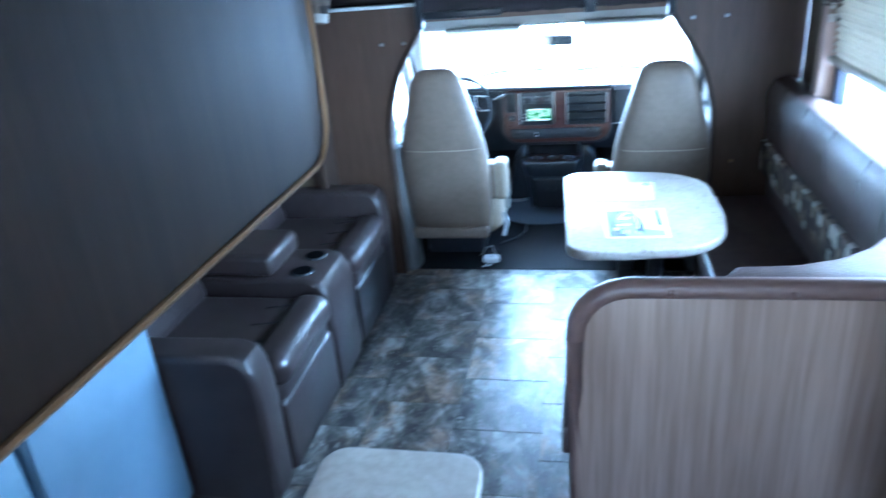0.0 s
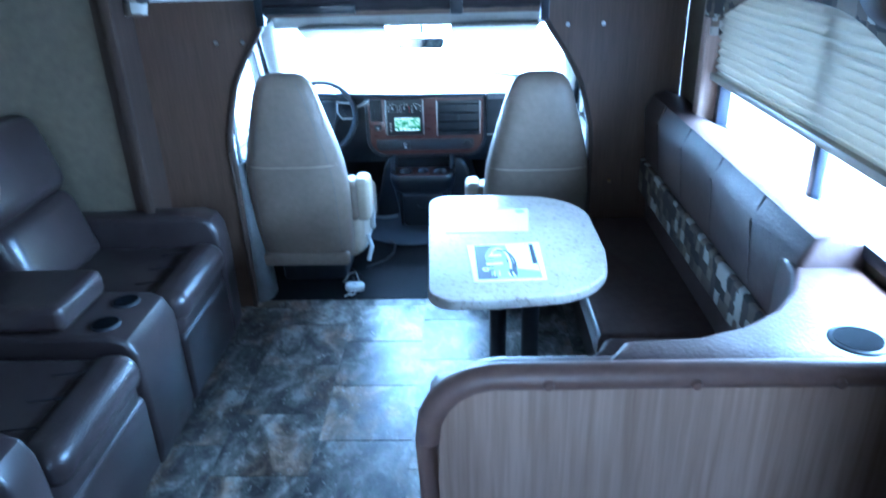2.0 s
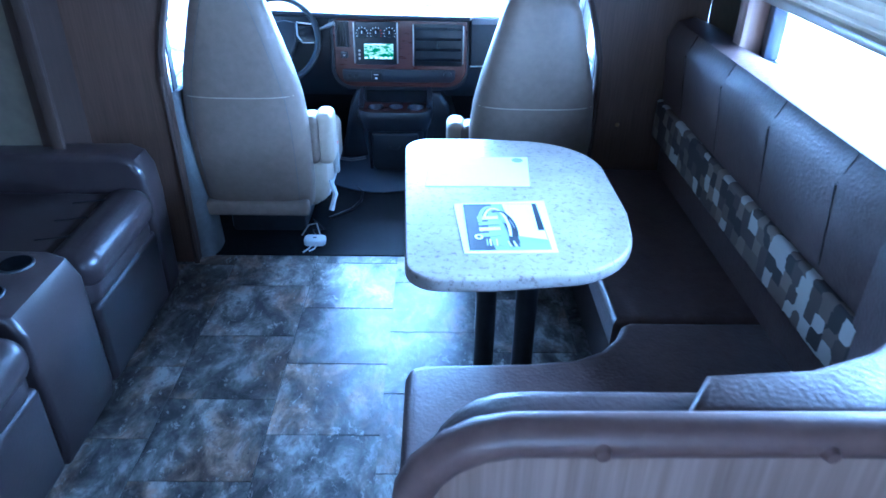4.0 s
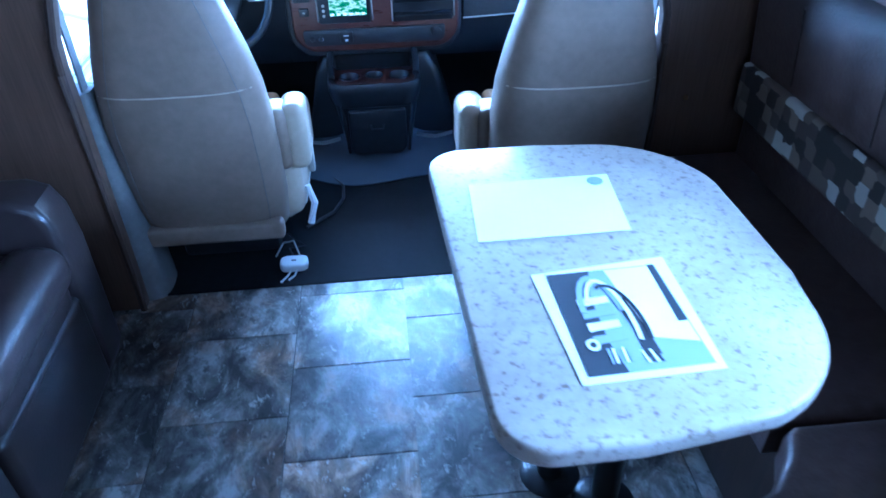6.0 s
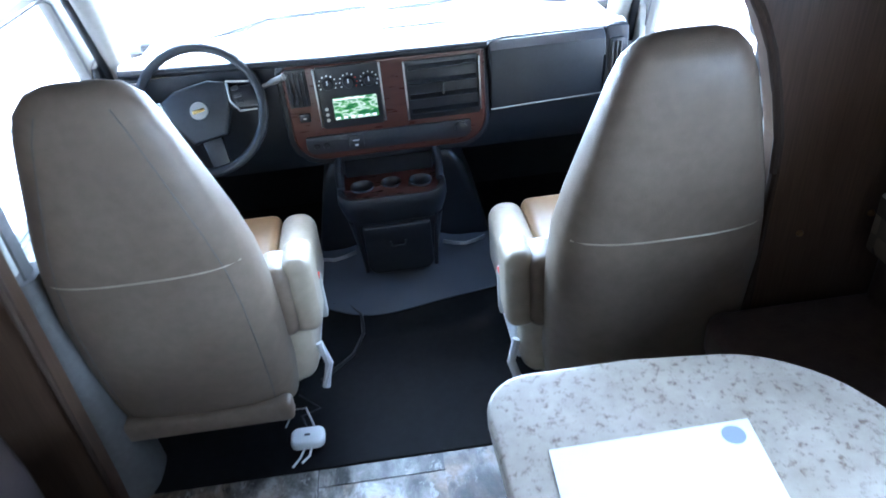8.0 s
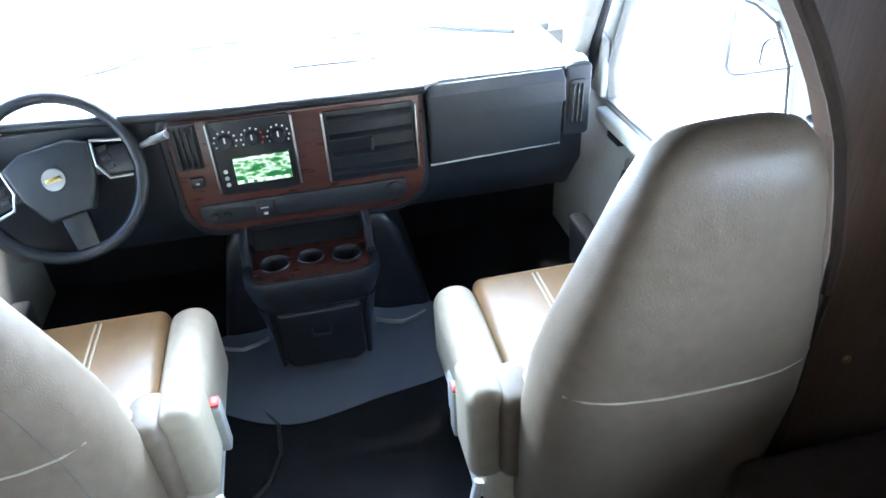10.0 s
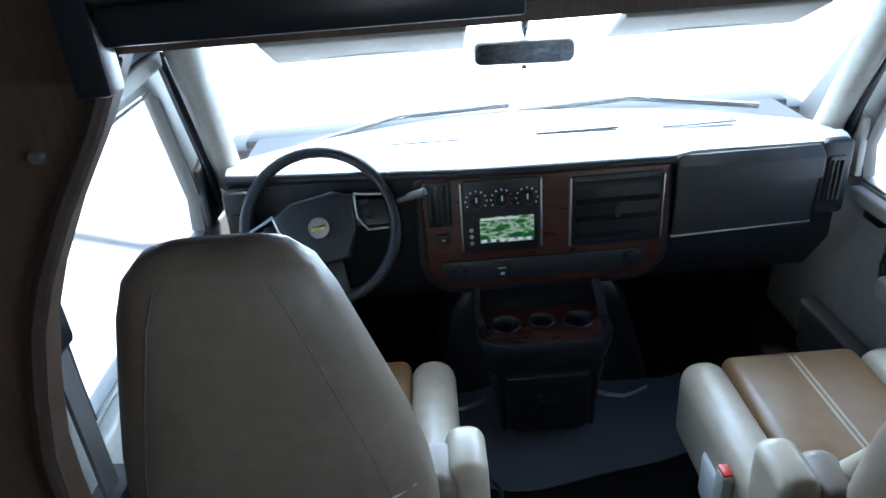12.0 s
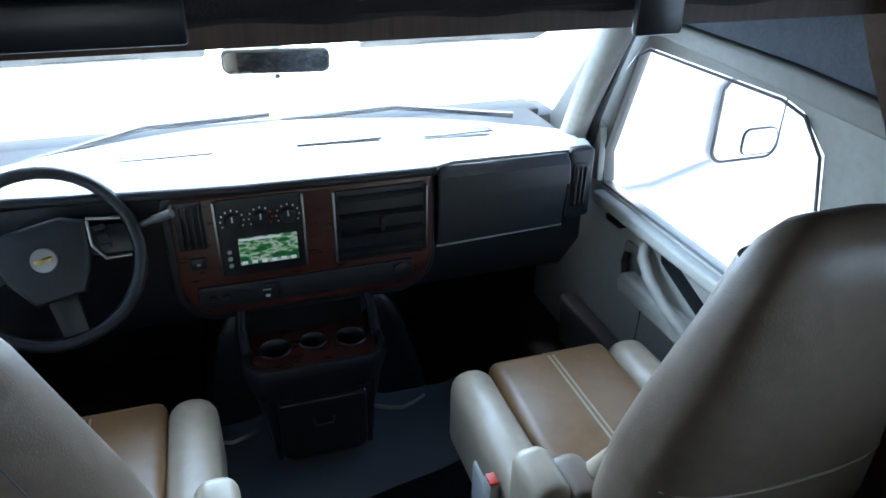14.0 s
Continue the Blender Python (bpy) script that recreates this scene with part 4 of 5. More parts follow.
def dashboard():
    d = thing("dashboard", "charcoal dashboard with a cherry wood centre panel", "dashboard", "", (0, 1.2, 0.6))
    # top pad: follows the windshield at its far edge
    xs = [-0.86 + 0.0717 * i for i in range(25)]
    rows = []
    for v in range(7):
        row = []
        for x in xs:
            near = 1.06 + 0.10 * max(0.0, (-x - 0.15)) + (0.03 if x > 0.37 else 0.0)
            far = windscreen_y(x, 0.80) - 0.01
            y = near + (far - near) * v / 6
            z = 0.812 - 0.012 * (x - 0.1) + (0.012 * math.sin(math.pi * min(1, v / 3)) if v < 4 else 0.0)
            row.append((x, y, z))
        rows.append(row)
    # the pad's paleness is painted sunlight
    part("top_pad", thick(sheet(rows), 0.02), DASHTOP_SUNLIT, d, "dash pad with sunlight put into its pale colour")
    part("front_lip", tube([(x, 1.062 + 0.10 * max(0.0, (-x - 0.15)), 0.800 - 0.012 * (x - 0.1)) for x in [-0.86 + 0.0615 * i for i in range(21)]], 0.014, 10), CHARCOAL, d)
    # body behind the faces
    part("body", prism([(1.10, 0.795), (1.10, 0.50), (1.20, 0.36), (1.55, 0.36), (1.55, 0.795)], "x", -0.86, 0.86, 0.01), CHARCOAL, d)
    # centre panel
    cp = part("centre_panel", prism(rounded(-0.325, 0.447, 0.358, 0.795, (0.10, 0.10, 0.02, 0.03), 8), "y", 1.055, 1.11, 0.012, 3), CHERRY, d, "cherry wood-grain centre panel")
    part("panel_rim", prism(rounded(-0.345, 0.424, 0.372, 0.80, (0.11, 0.11, 0.02, 0.03), 8), "y", 1.07, 1.112, 0.01, 3), CHARCOAL, cp)
    # radio and climate block
    rb = part("radio", prism(rounded(-0.212, 0.567, -0.002, 0.785, 0.008), "y", 1.047, 1.06, 0.004), BLACK, d, "black radio and climate unit")
    part("screen", prism(rounded(-0.168, 0.598, -0.018, 0.676, 0.003), "y", 1.0435, 1.0465), SCREEN, rb, "lit touch screen with a green map")
    part("screen_text", box((-0.166, 1.0418, 0.669), (-0.06, 1.0434, 0.674)), GLYPH, rb)
    for i in range(6):
        part("screen_icon", box((-0.164 + 0.025 * i, 1.0418, 0.601), (-0.150 + 0.025 * i, 1.0434, 0.609)), GLYPH, rb)
    for i, x in enumerate((-0.175, -0.105, -0.036)):
        k = part("climate_knob", turned(loft([(0, 0, 0, 0.021, 0.021), (0, 0, 0.010, 0.019, 0.019), (0, 0, 0.013, 0.016, 0.016)], 20, 2), Matrix.Translation((x, 1.047, 0.727)) @ Matrix.Rotation(radians(90), 4, "X")), BLACK, rb, "black climate knob")
        part("knob_pointer", box((x - 0.002, 1.0318, 0.728), (x + 0.002, 1.0335, 0.743)), PAPER, k)
        ring = [(x + 0.029 * math.cos(a), 1.046, 0.727 + 0.029 * math.sin(a)) for a in [radians(-30 + 30 * j) for j in range(9)]]
        for j, p in enumerate(ring):
            part("dial_mark", box((p[0] - 0.0022, 1.0448, p[2] - 0.0022), (p[0] + 0.0022, 1.0468, p[2] + 0.0022)), RED if i == 1 and j < 3 else PAPER, rb)
    for i in range(3):
        part("side_button", cylinder((-0.192, 1.0475, 0.60 + 0.02 * i), (-0.192, 1.044, 0.60 + 0.02 * i), 0.006, None, 12), GREY, rb)
    for x in (-0.217, 0.003):
        part("side_rail", box((x - 0.003, 1.044, 0.575), (x + 0.003, 1.058, 0.78), 0.002), STEEL, rb, "thin bright edge strip")
    # large vent
    ve = part("vent_block", prism(rounded(0.088, 0.562, 0.335, 0.773, 0.006), "y", 1.050, 1.062, 0.003), BLACK, d, "black dash vent block")
    for i in range(4):
        z = 0.595 + 0.052 * i
        part("vent_slat", turned(box((0.096, -0.012, -0.003), (0.327, 0.012, 0.003), 0.001), Matrix.Translation((0, 1.043, z)) @ Matrix.Rotation(radians(24), 4, "X")), CHARCOAL, ve)
    part("vent_tab", box((0.205, 1.022, 0.655), (0.215, 1.042, 0.695), 0.002), CHARCOAL, ve)
    part("side_rail", box((0.081, 1.044, 0.565), (0.087, 1.058, 0.772), 0.002), STEEL, ve)
    part("side_rail", box((0.336, 1.044, 0.575), (0.341, 1.058, 0.765), 0.002), STEEL, ve)
    # small vent left
    lv = part("small_vent", prism(rounded(-0.312, 0.655, -0.243, 0.788, 0.006), "y", 1.050, 1.062, 0.003), BLACK, d)
    for i in range(4):
        x = -0.300 + 0.0155 * i
        part("vent_slat", box((x, 1.036, 0.665), (x + 0.004, 1.052, 0.778), 0.001), CHARCOAL, lv)
    hz = part("hazard_switch", box((-0.290, 1.046, 0.600), (-0.252, 1.0565, 0.632), 0.004), BLACK, d)
    part("switch_mark", box((-0.276, 1.044, 0.613), (-0.266, 1.0462, 0.618)), GREY, hz)
    # lower strip
    st = part("lower_strip", prism(rounded(-0.285, 0.476, 0.300, 0.543, (0.03, 0.03, 0.01, 0.01)), "y", 1.047, 1.0585, 0.004), CHARCOAL, d, "charcoal switch strip")
    sw = part("tow_switch", box((-0.135, 1.040, 0.488), (-0.083, 1.0465, 0.535), 0.003), BLACK, st)
    part("switch_mark", box((-0.116, 1.0385, 0.495), (-0.104, 1.0405, 0.503)), PAPER, sw)
    part("switch_mark", box((-0.122, 1.0385, 0.516), (-0.100, 1.0405, 0.519)), PAPER, sw)
    part("power_socket", turned(loft([(0, 0, 0, 0.022, 0.022), (0, 0, 0.008, 0.021, 0.021), (0, 0, 0.010, 0.014, 0.014)], 20, 2), Matrix.Translation((0.262, 1.047, 0.516)) @ Matrix.Rotation(radians(90), 4, "X")), BLACK, st)
    for x in (-0.25, -0.215):
        part("small_socket", cylinder((x, 1.047, 0.506), (x, 1.043, 0.506), 0.011, 0.009, 16), BLACK, st)
    # glove box side
    gb = part("glove_box", prism([(1.075, 0.560), (1.062, 0.70), (1.075, 0.792), (1.14, 0.792), (1.14, 0.545)], "x", 0.377, 0.778, 0.008, 3), CHARCOAL, d, "charcoal glove box door")
    part("upper_pad", prism([(1.045, 0.715), (1.05, 0.775), (1.075, 0.80), (1.14, 0.80), (1.14, 0.705)], "x", 0.374, 0.780, 0.01, 3), CHARCOAL, d)
    part("glove_seam", tube([(0.379, 1.077, 0.556), (0.776, 1.077, 0.572)], 0.004, 6), GREY, d)
    sv = part("side_vent", prism(rounded(0.782, 0.590, 0.866, 0.808, 0.015), "y", 1.075, 1.14, 0.008, 3), CHARCOAL, d)
    part("vent_face", prism(rounded(0.797, 0.625, 0.850, 0.765, 0.012), "y", 1.069, 1.0745, 0.002), BLACK, sv)
    for i in range(3):
        part("vent_slat", box((0.806 + 0.014 * i, 1.061, 0.637), (0.810 + 0.014 * i, 1.0685, 0.753), 0.001), GREY_DARK, sv)
    # instrument hood and cluster
    part("cluster_face", prism(rounded(-0.80, 0.56, -0.38, 0.775, 0.03), "y", 1.13, 1.16, 0.006), BLACK, d, "black instrument cluster")
    for x in (-0.70, -0.59, -0.48):
        part("gauge", turned(loft([(0, 0, 0, 0.05, 0.05), (0, 0, 0.005, 0.048, 0.048)], 24, 2), Matrix.Translation((x, 1.129, 0.68)) @ Matrix.Rotation(radians(90), 4, "X")), CHARCOAL, d, "round instrument gauge")
    ld = part("left_vent", prism(rounded(-0.868, 0.575, -0.79, 0.79, 0.015), "y", 1.08, 1.16, 0.008, 3), CHARCOAL, d)
    part("vent_face", prism(rounded(-0.855, 0.62, -0.803, 0.73, 0.008), "y", 1.074, 1.0795, 0.002), BLACK, ld)
    part("knee_panel", prism([(1.14, 0.55), (1.20, 0.38), (1.30, 0.36), (1.30, 0.55)], "x", -0.80, -0.36, 0.01), CHARCOAL, d)
    # defroster slots
    for x0, x1, y in ((0.03, 0.28, 1.30), (0.40, 0.62, 1.27), (-0.45, -0.2, 1.30)):
        part("defrost_vent", box((x0, y, 0.8165), (x1, y + 0.035, 0.8215), 0.001), BLACK, d, "black defroster slot")
    return d


dashboard()


def steering_wheel():
    c = Vector((-0.603, 1.035, 0.690))
    m = Matrix.Translation(c) @ Matrix.Rotation(radians(66), 4, "X") @ Matrix.Rotation(radians(12), 4, "Z")
    s = thing("steering_wheel", "black steering wheel with bright spokes and a round badge", "steering wheel", "", tuple(c))
    ring = [m @ Vector((0.206 * math.cos(a), 0.206 * math.sin(a), 0)) for a in [2 * math.pi * i / 48 for i in range(48)]]
    part("rim", tube(ring, 0.0165, 12, True), CHARCOAL, s)
    hub = prism([(-0.112, 0.062), (-0.06, 0.086), (0.06, 0.086), (0.112, 0.062), (0.094, -0.03), (0.055, -0.10), (-0.055, -0.10), (-0.094, -0.03)], "z", -0.03, 0.025, 0.012, 3)
    part("hub", turned(hub, m), CHARCOAL, s)
    bd = part("badge", turned(cylinder((0, 0, 0.025), (0, 0, 0.031), 0.030, 0.028, 28), m), STEEL, s, "round badge")
    part("badge_bar", turned(box((-0.02, -0.006, 0.031), (0.02, 0.006, 0.034), 0.001), m), GOLD, bd)
    for sx in (-1, 1):
        sp = prism([(sx * 0.08, 0.05), (sx * 0.19, 0.03), (sx * 0.19, -0.045), (sx * 0.075, -0.02)], "z", -0.02, 0.008, 0.006, 2)
        sp = part("spoke", turned(sp, m), BLACK, s)
        part("spoke_trim", turned(tube([(sx * 0.114, 0.064, 0.014), (sx * 0.15, 0.052, 0.012), (sx * 0.186, 0.042, 0.008)], 0.0042, 8), m), STEEL, sp, "satin metal spoke trim")
        part("spoke_trim", turned(tube([(sx * 0.114, 0.058, 0.014), (sx * 0.106, 0.0, 0.014), (sx * 0.125, -0.04, 0.012), (sx * 0.18, -0.05, 0.008)], 0.0042, 8), m), STEEL, sp)
        for j in range(3):
            part("spoke_button", turned(box((sx * 0.135 - 0.012, 0.028 - 0.024 * j, 0.008), (sx * 0.135 + 0.012, 0.042 - 0.024 * j, 0.014), 0.002), m), CHARCOAL, sp)
    lo = prism([(-0.035, -0.08), (0.035, -0.08), (0.03, -0.19), (-0.03, -0.19)], "z", -0.02, 0.006, 0.006, 2)
    part("lower_spoke", turned(lo, m), BLACK, s)
    part("column", turned(cylinder((0, 0, -0.24), (0, 0, -0.02), 0.06, 0.05, 20), m), BLACK, s)
    part("shift_stalk", tube([(-0.51, 1.10, 0.685), (-0.41, 1.07, 0.730), (-0.345, 1.04, 0.762)], 0.008, 10), GREY_DARK, s, "dark grey shift lever")
    part("shift_grip", tube([(-0.355, 1.045, 0.757), (-0.310, 1.025, 0.777)], 0.011, 10), GREY_DARK, s)
    return s


steering_wheel()


def plate(outline, holes, z0, z1):
    """A flat plate with round holes through it; holes are (x, y, radius)."""
    bm = bmesh.new()
    loops = [outline] + [[(x + r * math.cos(2 * math.pi * i / 28), y + r * math.sin(2 * math.pi * i / 28)) for i in range(28)] for x, y, r in holes]
    edges = []
    for pts in loops:
        vs = [bm.verts.new((x, y, z1)) for x, y in pts]
        edges += [bm.edges.new((vs[i - 1], vs[i])) for i in range(len(vs))]
    bmesh.ops.triangle_fill(bm, use_beauty=True, use_dissolve=False, edges=edges)
    made = bmesh.ops.extrude_face_region(bm, geom=bm.faces[:])
    bmesh.ops.translate(bm, vec=(0, 0, z0 - z1), verts=[v for v in made["geom"] if isinstance(v, bmesh.types.BMVert)])
    bmesh.ops.recalc_face_normals(bm, faces=bm.faces)
    return bm


def collar(x, y, z0, z1, r, wall):
    """An open cup with a rounded lip and a floor."""
    bm = bmesh.new()
    prof = [(r + wall, z0), (r + wall, z1 - 0.002), (r + wall * 0.6, z1), (r, z1 - 0.003), (r * 0.92, z0 + 0.004), (0.004, z0 + 0.004)]
    rings = [[bm.verts.new((x + p * math.cos(2 * math.pi * i / 28), y + p * math.sin(2 * math.pi * i / 28), z)) for i in range(28)] for p, z in prof]
    for a, b in zip(rings, rings[1:]):
        for i in range(28):
            bm.faces.new((a[i - 1], a[i], b[i], b[i - 1]))
    bmesh.ops.recalc_face_normals(bm, faces=bm.faces)
    return bm


def console():
    c = thing("centre_console", "black engine cover console with three cup holders", "console", "", (0, 1.0, 0))
    doghouse = [(-0.33, 0.0), (0.36, 0.0), (0.34, 0.10), (0.27, 0.34), (0.22, 0.42), (-0.22, 0.42), (-0.26, 0.34), (-0.31, 0.10)]
    part("engine_cover", prism(doghouse, "y", 1.09, 1.52, 0.03, 4), BLACK, c, "black engine cover")
    body = loft([(-0.008, 1.015, 0.04, 0.125, 0.10), (-0.008, 1.01, 0.06, 0.14, 0.115), (-0.008, 1.0, 0.18, 0.158, 0.12), (-0.008, 0.995, 0.27, 0.172, 0.125)], 36, 6)
    part("body", body, BLACK, c)
    wells = ((-0.112, 0.975, 0.043), (-0.008, 0.985, 0.037), (0.096, 0.975, 0.043))
    rim = rounded(-0.202, 0.862, 0.184, 1.13, (0.075, 0.075, 0.03, 0.03), 8)
    inner = [(-0.009 + (x + 0.009) * 0.86, 0.998 + (y - 0.998) * 0.84) for x, y in rim]
    skirt = bmesh.new()
    levels = []
    for shrink, z in ((0.90, 0.268), (0.955, 0.30), (1.0, 0.335), (1.0, 0.362), (0.975, 0.372), (0.90, 0.372), (0.86, 0.364)):
        levels.append([skirt.verts.new((-0.009 + (x + 0.009) * shrink, 0.998 + (y - 0.998) * shrink, z)) for x, y in rim])
    for lo, hi in zip(levels, levels[1:]):
        for i in range(len(lo)):
            skirt.faces.new((lo[i - 1], lo[i], hi[i], hi[i - 1]))
    bmesh.ops.recalc_face_normals(skirt, faces=skirt.faces)
    part("tray_rim", skirt, BLACK, c, "thick rounded black rim")
    part("tray", plate(inner, [(x, y, r + 0.001) for x, y, r in wells], 0.356, 0.3635), CHERRY, c, "cherry wood cup tray")
    for x, y, r in wells:
        part("cup_holder", collar(x, y, 0.275, 0.369, r - 0.004, 0.004), BLACK, c, "deep black cup holder")
    part("back_tray", prism([(1.06, 0.36), (1.12, 0.46), (1.14, 0.46), (1.14, 0.36)], "x", -0.17, 0.15, 0.006), MATBLACK, c)
    for sx in (-1, 1):
        part("side_horn", tube([(-0.01 + sx * 0.175, 0.955, 0.375), (-0.01 + sx * 0.182, 1.04, 0.40), (-0.01 + sx * 0.17, 1.10, 0.475)], 0.014, 10), CHARCOAL, c)
    dr = part("drawer", prism(rounded(-0.128, 0.055, 0.112, 0.262, (0.04, 0.04, 0.01, 0.01)), "y", 0.862, 0.90, 0.01, 3), BLACK, c, "black pull-out bin")
    part("bin_handle", tube([(-0.037, 0.858, 0.197), (-0.032, 0.852, 0.180), (0.012, 0.852, 0.180), (0.017, 0.858, 0.197)], 0.004, 8), CHARCOAL, dr)
    for sx in (-1, 1):
        part("side_rib", tube([(-0.008 + sx * 0.143, 0.885, 0.28), (-0.008 + sx * 0.128, 0.885, 0.06)], 0.008, 8), CHARCOAL, c)
    for sx in (-1, 1):
        for h in (0.0, 0.016):
            bow = [(-0.01 + sx * (0.17 + 0.04 * k), 0.985 - h * 0.8 + 0.012 * abs(k - 2) ** 1.5, 0.060 + h) for k in range(5)]
            part("retaining_strip", tube(bow, 0.0042, 8), STEEL, c, "thin bright retaining strip")
    return c


console()


def floor_liner():
    rows = []
    for j in range(15):
        v = j / 14
        row = []
        for i in range(29):
            x = -0.46 + 0.92 * i / 28
            near = 0.70 + 0.16 * abs(x / 0.46) ** 2.2 + 0.02 * math.sin(x * 11)
            y = near + (1.10 - near) * v
            rise = 0.07 * max(0.0, (y - 0.84) / 0.26) ** 1.5 * (0.6 + 0.4 * math.cos(x * 9))
            fold = 0.010 * math.sin(x * 15 + y * 7) * math.sin(math.pi * v) + 0.006 * math.sin(x * 31 - y * 13) * v
            row.append((x, y, 0.008 + rise + max(0.0, fold + 0.006 * v)))
        rows.append(row)
    return solid("floor_liner", thick(sheet(rows), 0.004), VINYLSHINE, "glossy dark moulded floor liner round the engine cover", "floor liner", "structure")


floor_liner()


def captain_chair(s):
    """A tall swivel seat; s is -1 on the driver's side."""
    cx = -0.553 if s < 0 else 0.575
    oy = 0.045 if s < 0 else -0.05
    inn = -s   # towards the aisle
    label = "taupe and beige leather captain's chair with a tall tapered back"
    c = thing("captain_chair", label, "chair", "cab seats", (cx, 0.35, 0))
    part("pedestal", box((cx - 0.17, 0.22, 0.005), (cx + 0.17, 0.62, 0.20), 0.02), BLACK, c, "black steel pedestal")
    # back shell: slices from the bottom up
    prof = [(0.17, 0.14, 0.205, 0.05), (0.20, 0.13, 0.228, 0.07), (0.30, 0.115, 0.238, 0.085), (0.45, 0.095, 0.240, 0.09), (0.60, 0.075, 0.238, 0.09), (0.70, 0.065, 0.228, 0.088), (0.80, 0.052, 0.207, 0.082),
            (0.90, 0.042, 0.180, 0.076), (0.98, 0.035, 0.158, 0.07), (1.05, 0.030, 0.138, 0.066), (1.10, 0.028, 0.118, 0.058), (1.13, 0.028, 0.090, 0.042), (1.142, 0.03, 0.055, 0.022)]
    # lower the shoulders and thin the head of the back
    prof = [(z if z < 0.8 else 0.8 + (z - 0.8) * 0.97, y, w, d - 0.012 * max(0.0, (z - 0.6) / 0.54)) for z, y, w, d in prof]
    thin = [0.022 * min(1.0, max(0.0, (1.15 - z) / 0.4)) for z, y, w, d in prof]
    part("backrest", loft([(cx, y + e, z, w + 0.002, d + e) for (z, y, w, d), e in zip(prof, thin)], 44, 3.0), TAUPE, c)
    part("front_cushion", loft([(cx, y + d + 0.004, z, w - 0.045, 0.04) for z, y, w, d in prof[3:-3]], 40, 2.6), BEIGE, c, "beige leather front cushion")
    # stitched seams over the back
    part("seam", tube([(cx + u * 0.226, 0.0855 - 0.1078 * (1 - abs(u) ** 3.0) ** (1 / 3.0), 0.71) for u in (-0.93, -0.8, -0.6, -0.3, 0.0, 0.3, 0.6, 0.8, 0.93)], 0.0022, 6), BEIGE, c, "stitched seam")
    for k in ((-1, 1) if s < 0 else ()):
        part("edge_seam", tube([(cx + k * (w - 0.05), y + e - (d + e) * (1 - ((w - 0.05) / (w + 0.002)) ** 3.0) ** (1 / 3.0), z) for (z, y, w, d), e in list(zip(prof, thin))[1:-2]], 0.0011, 6), GREY_DARK, c, "dark stitched edge seam")
    part("lower_flap", box((cx - 0.225, 0.033, 0.180), (cx + 0.225, 0.085, 0.245), 0.015, 3), TAUPE, c)
    # cushion
    part("cushion_base", box((cx - 0.25, 0.20, 0.14), (cx + 0.25, 0.72, 0.31), 0.04, 4), BEIGE, c)
    for k in (-1, 1):
        part("side_bolster", box((cx + k * 0.226 - 0.058, 0.18, 0.16), (cx + k * 0.226 + 0.058, 0.775, 0.398), 0.052, 5), BEIGE, c)
    part("seat_insert", box((cx - 0.171, 0.20, 0.25), (cx + 0.171, 0.782, 0.390), 0.030, 5), TAN, c, "tan leather seat insert")
    for k in (-1, 1):
        part("seat_stitch", tube([(cx + k * 0.0065, 0.25, 0.3895), (cx + k * 0.0065, 0.745, 0.3895), (cx + k * 0.0065, 0.774, 0.378), (cx + k * 0.0065, 0.782, 0.35)], 0.0035, 6), BEIGE, c, "pale double stitch")
    part("lumbar_pad", loft([(cx, 0.255, 0.35, 0.225, 0.05), (cx, 0.25, 0.40, 0.236, 0.075), (cx, 0.235, 0.47, 0.234, 0.075), (cx, 0.205, 0.55, 0.222, 0.06), (cx, 0.175, 0.63, 0.20, 0.04)], 36, 2.6), BEIGE, c, "beige leather lower back pad")
    # armrest towards the aisle, folded up beside the back
    ax = cx + inn * 0.262
    a = part("armrest", box((ax - inn * 0.028 - 0.038, 0.135, 0.370), (ax - inn * 0.028 + 0.038, 0.262, 0.582), 0.030, 6), TAUPE, c, "taupe vinyl armrest folded upright")
    part("arm_pad", box((ax + inn * 0.028 - 0.038, 0.155, 0.362), (ax + inn * 0.028 + 0.038, 0.292, 0.588), 0.030, 6), BEIGE, a, "beige leather arm pad")
    # belt buckle, side shield and lever
    part("side_shield", box((ax - 0.03, 0.26, 0.16), (ax + 0.02, 0.56, 0.30), 0.02, 3), WHITE, c, "pale plastic side shield")
    b = part("buckle", box((ax + inn * 0.035 - 0.012, 0.40, 0.22), (ax + inn * 0.035 + 0.012, 0.44, 0.36), 0.006), GREY, c)
    part("release_button", box((ax + inn * 0.035 - 0.010, 0.404, 0.3605), (ax + inn * 0.035 + 0.010, 0.436, 0.368), 0.002), RED, b, "red release button")
    part("tilt_lever", tube([(ax + inn * 0.03, 0.24, 0.26), (ax + inn * 0.05, 0.22, 0.20), (ax + inn * 0.03, 0.20, 0.13)], 0.012, 8), WHITE, c)
    c.location.y += oy
    return c


captain_chair(-1)
captain_chair(1)


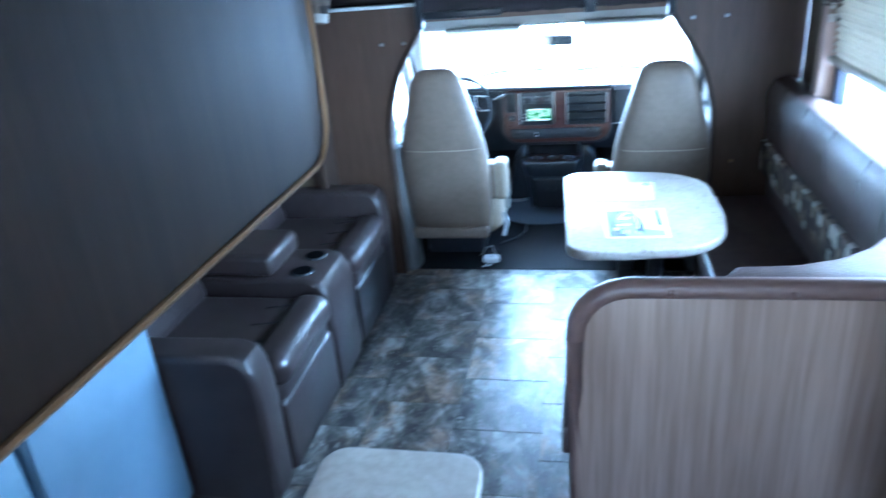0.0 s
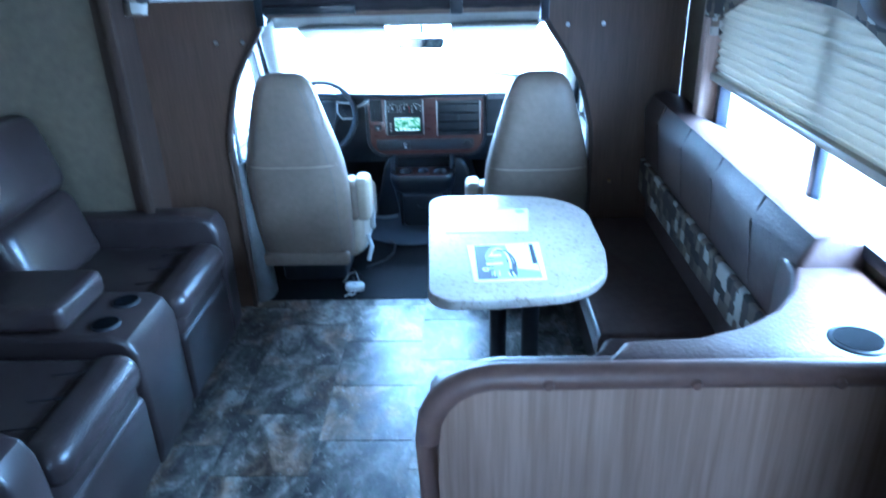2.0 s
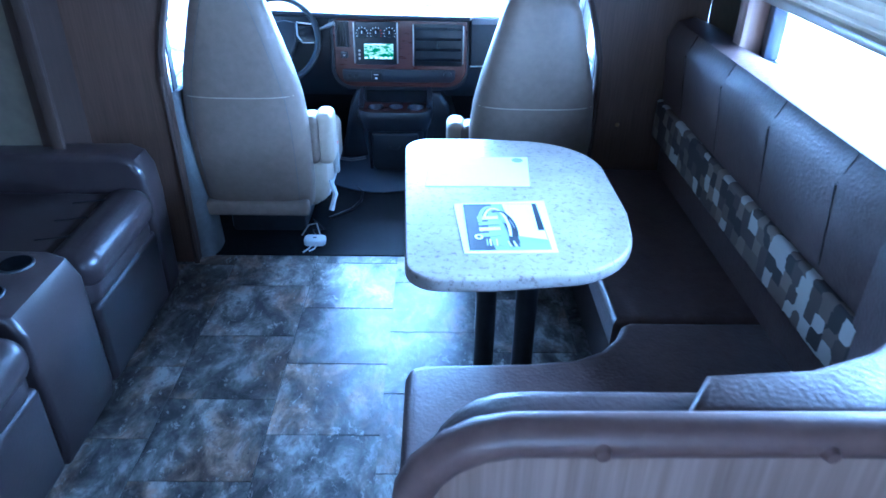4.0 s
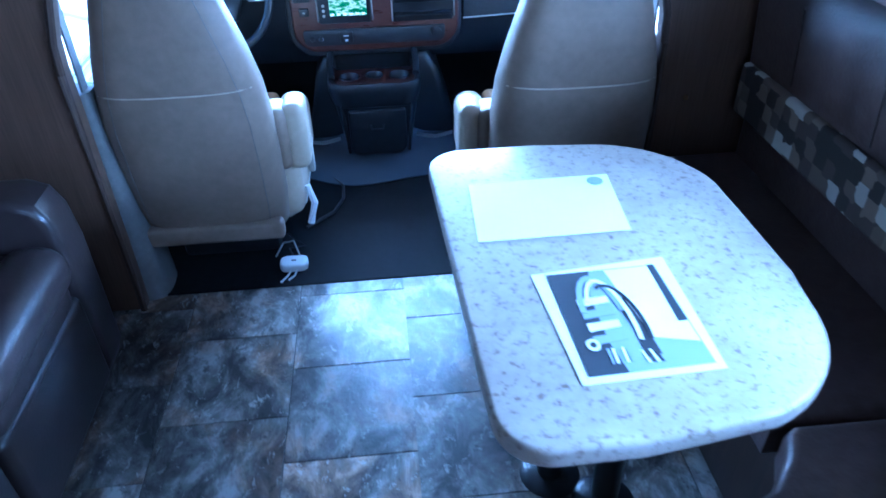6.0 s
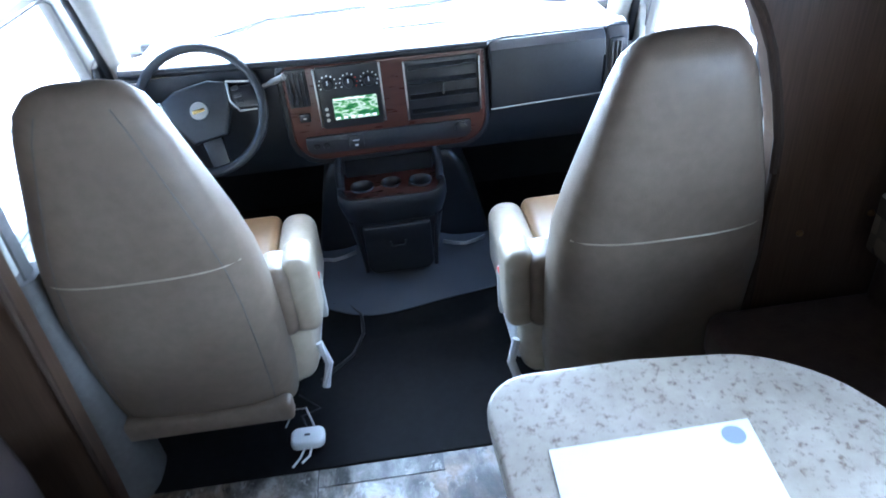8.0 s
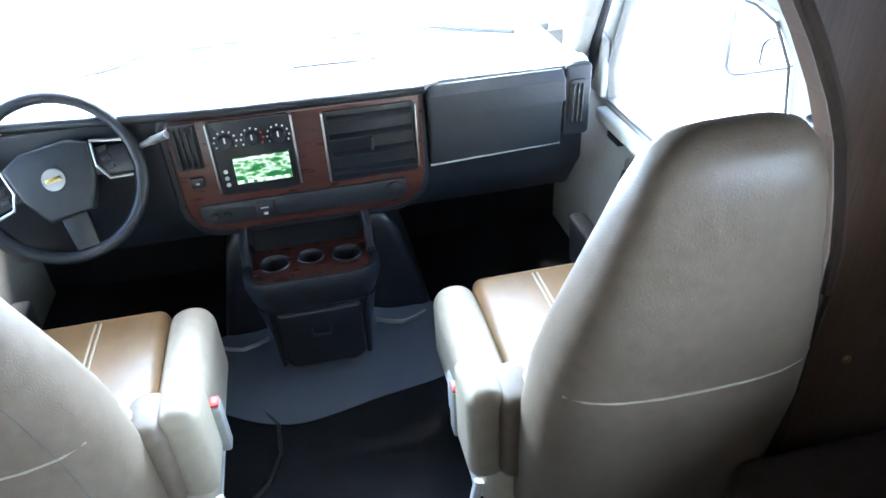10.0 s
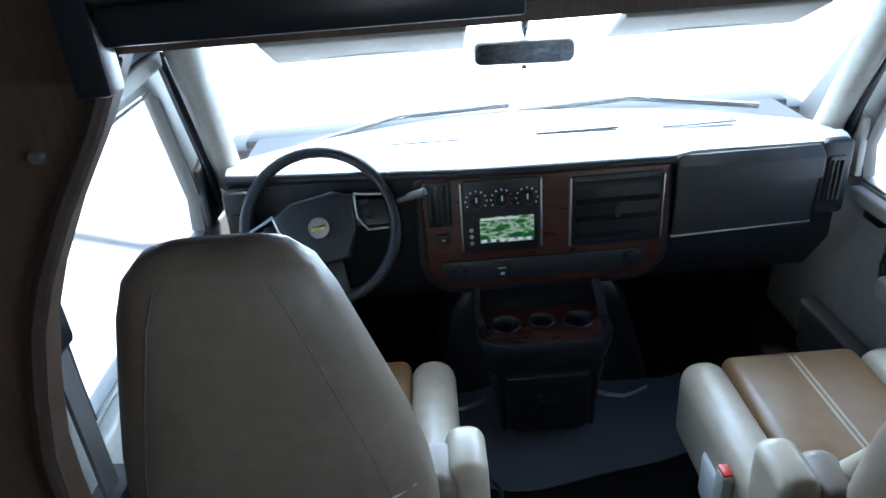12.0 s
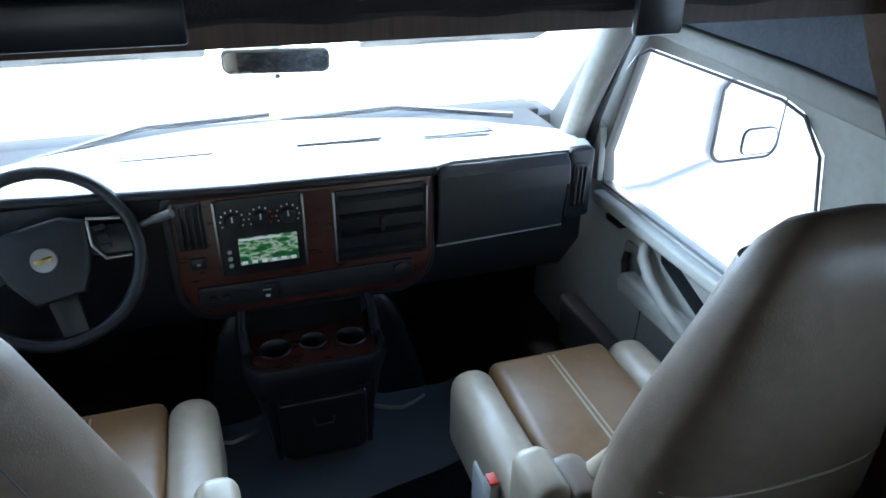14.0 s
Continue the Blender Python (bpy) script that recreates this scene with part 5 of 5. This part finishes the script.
def rear_mirror():
    r = thing("rear_view_mirror", "grey-framed rear-view mirror on the windshield", "mirror", "", (-0.005, 1.28, 1.09))
    m = Matrix.Translation((-0.008, 1.26, 1.068)) @ Matrix.Rotation(radians(5), 4, "X") @ Matrix.Rotation(radians(-6), 4, "Z")
    part("housing", turned(prism(rounded(-0.140, -0.034, 0.140, 0.034, 0.022), "y", 0.0, 0.03, 0.008, 3), m), GREY_DARK, r)
    part("mirror_glass", turned(prism(rounded(-0.133, -0.027, 0.133, 0.027, 0.018), "y", -0.004, -0.001), m), MIRROR, r)
    part("stem", tube([(0.0, 1.285, 1.075), (0.0, 1.30, 1.13), (0.0, 1.28, 1.19)], 0.012, 10), GREY_DARK, r)
    part("toggle", turned(box((-0.008, -0.006, -0.045), (0.008, 0.008, -0.034), 0.003), m), GREY_DARK, r)
    return r


rear_mirror()

# lower pillar covers behind the seats
for s in (-1, 1):
    xa, xb = (-0.835, -0.74) if s < 0 else (0.74, 0.835)
    solid("pillar_foot", loft([((xa + xb) / 2 + s * 0.02, 0.13, 0.0, 0.075, 0.09), ((xa + xb) / 2 + s * 0.02, 0.13, 0.12, 0.07, 0.085), ((xa + xb) / 2 + s * 0.03, 0.12, 0.4, 0.05, 0.07), ((xa + xb) / 2 + s * 0.035, 0.10, 0.72, 0.04, 0.05)], 24, 3), GREY_DARK, "dark grey moulded cover at the foot of the door pillar", "trim", "structure")

sb = thing("control_box", "small white plastic box with loose wires on the mat", "control box", "", (-0.33, 0.165, 0.004))
part("case", prism(rounded(-0.378, 0.130, -0.282, 0.195, 0.022), "z", 0.004, 0.034, 0.008, 3), WHITE, sb)
part("print_mark", box((-0.338, 0.158, 0.0341), (-0.322, 0.166, 0.0347)), INK, sb)
part("wire", tube([(-0.33, 0.19, 0.02), (-0.35, 0.24, 0.03), (-0.30, 0.28, 0.012), (-0.36, 0.31, 0.05)], 0.003, 6), BLACK, sb)
part("wire", tube([(-0.34, 0.13, 0.012), (-0.35, 0.10, 0.012), (-0.37, 0.075, 0.008)], 0.0035, 6), WHITE, sb)
part("wire", tube([(-0.32, 0.13, 0.012), (-0.325, 0.105, 0.010), (-0.345, 0.085, 0.008)], 0.0035, 6), WHITE, sb)
part("wire", tube([(-0.31, 0.19, 0.03), (-0.33, 0.23, 0.07), (-0.37, 0.25, 0.05), (-0.40, 0.22, 0.012)], 0.003, 6), GREY, sb)
cb = thing("loose_cable", "thin black cable looped on the cab mat", "cable", "", (-0.2, 0.6, 0.004))
part("cable", tube([(-0.30, 0.40, 0.010), (-0.20, 0.50, 0.010), (-0.165, 0.60, 0.010), (-0.17, 0.70, 0.010), (-0.21, 0.76, 0.010), (-0.27, 0.78, 0.010)], 0.006, 8), BLACK, cb)

# ---- outside ----
solid("ground", box((-400, -400, -1.0), (400, 400, -0.9)), SNOW, "pale snowy open ground", "ground", "structure")
hood = thing("van_hood", "white van hood with wet wipers before the windshield", "hood", "", (0, 1.9, 0.6))
part("bonnet", sheet([[(x, y, 0.70 - 0.25 * (y - 1.62) - 0.05 * x * x) for x in [-0.95 + 0.19 * i for i in range(11)]] for y in (1.62, 1.8, 2.0, 2.3, 2.5)]), PAINT, hood)
part("cowl_grille", box((-0.9, 1.53, 0.765), (0.9, 1.66, 0.795), 0.01), BLACK, hood)
for x0, x1 in ((-0.75, -0.02), (0.02, 0.72)):
    part("wiper", tube([(x0, windscreen_y(x0, 0.80) + 0.03, 0.80), ((x0 + x1) / 2, windscreen_y((x0 + x1) / 2, 0.845) + 0.03, 0.845), (x1, windscreen_y(x1, 0.84) + 0.03, 0.835)], 0.010, 8), CHARCOAL, hood)

# ---- floor tiles, one by one ----
tile_meshes = {}


def tile_mesh(w, h):
    key = (round(w, 3), round(h, 3))
    if key not in tile_meshes:
        bm = prism([(0.0015, 0.0015), (w - 0.0015, 0.0015), (w - 0.0015, h - 0.0015), (0.0015, h - 0.0015)], "z", -0.006, 0.0)
        me = bpy.data.meshes.new("tile")
        bm.to_mesh(me)
        bm.free()
        me.materials.append(TILE)
        tile_meshes[key] = me
    return tile_meshes[key]


T = 0.335
for x0, first in ((-1.315, -0.52), (-0.98, -0.69), (-0.645, -0.85), (-0.30, -0.67), (0.042, -0.82), (0.377, -0.60), (0.712, -0.74)):
    w = 0.345 if x0 in (-0.645, -0.30) else T
    y = first - T * 12
    while y < 0.06:
        y1 = min(y + T, 0.06)
        if y1 - y > 0.01:
            ob = new("tile", tile_mesh(w, y1 - y))
            ob.location = (x0, y, 0)
            ob.parent = floor
        y += T
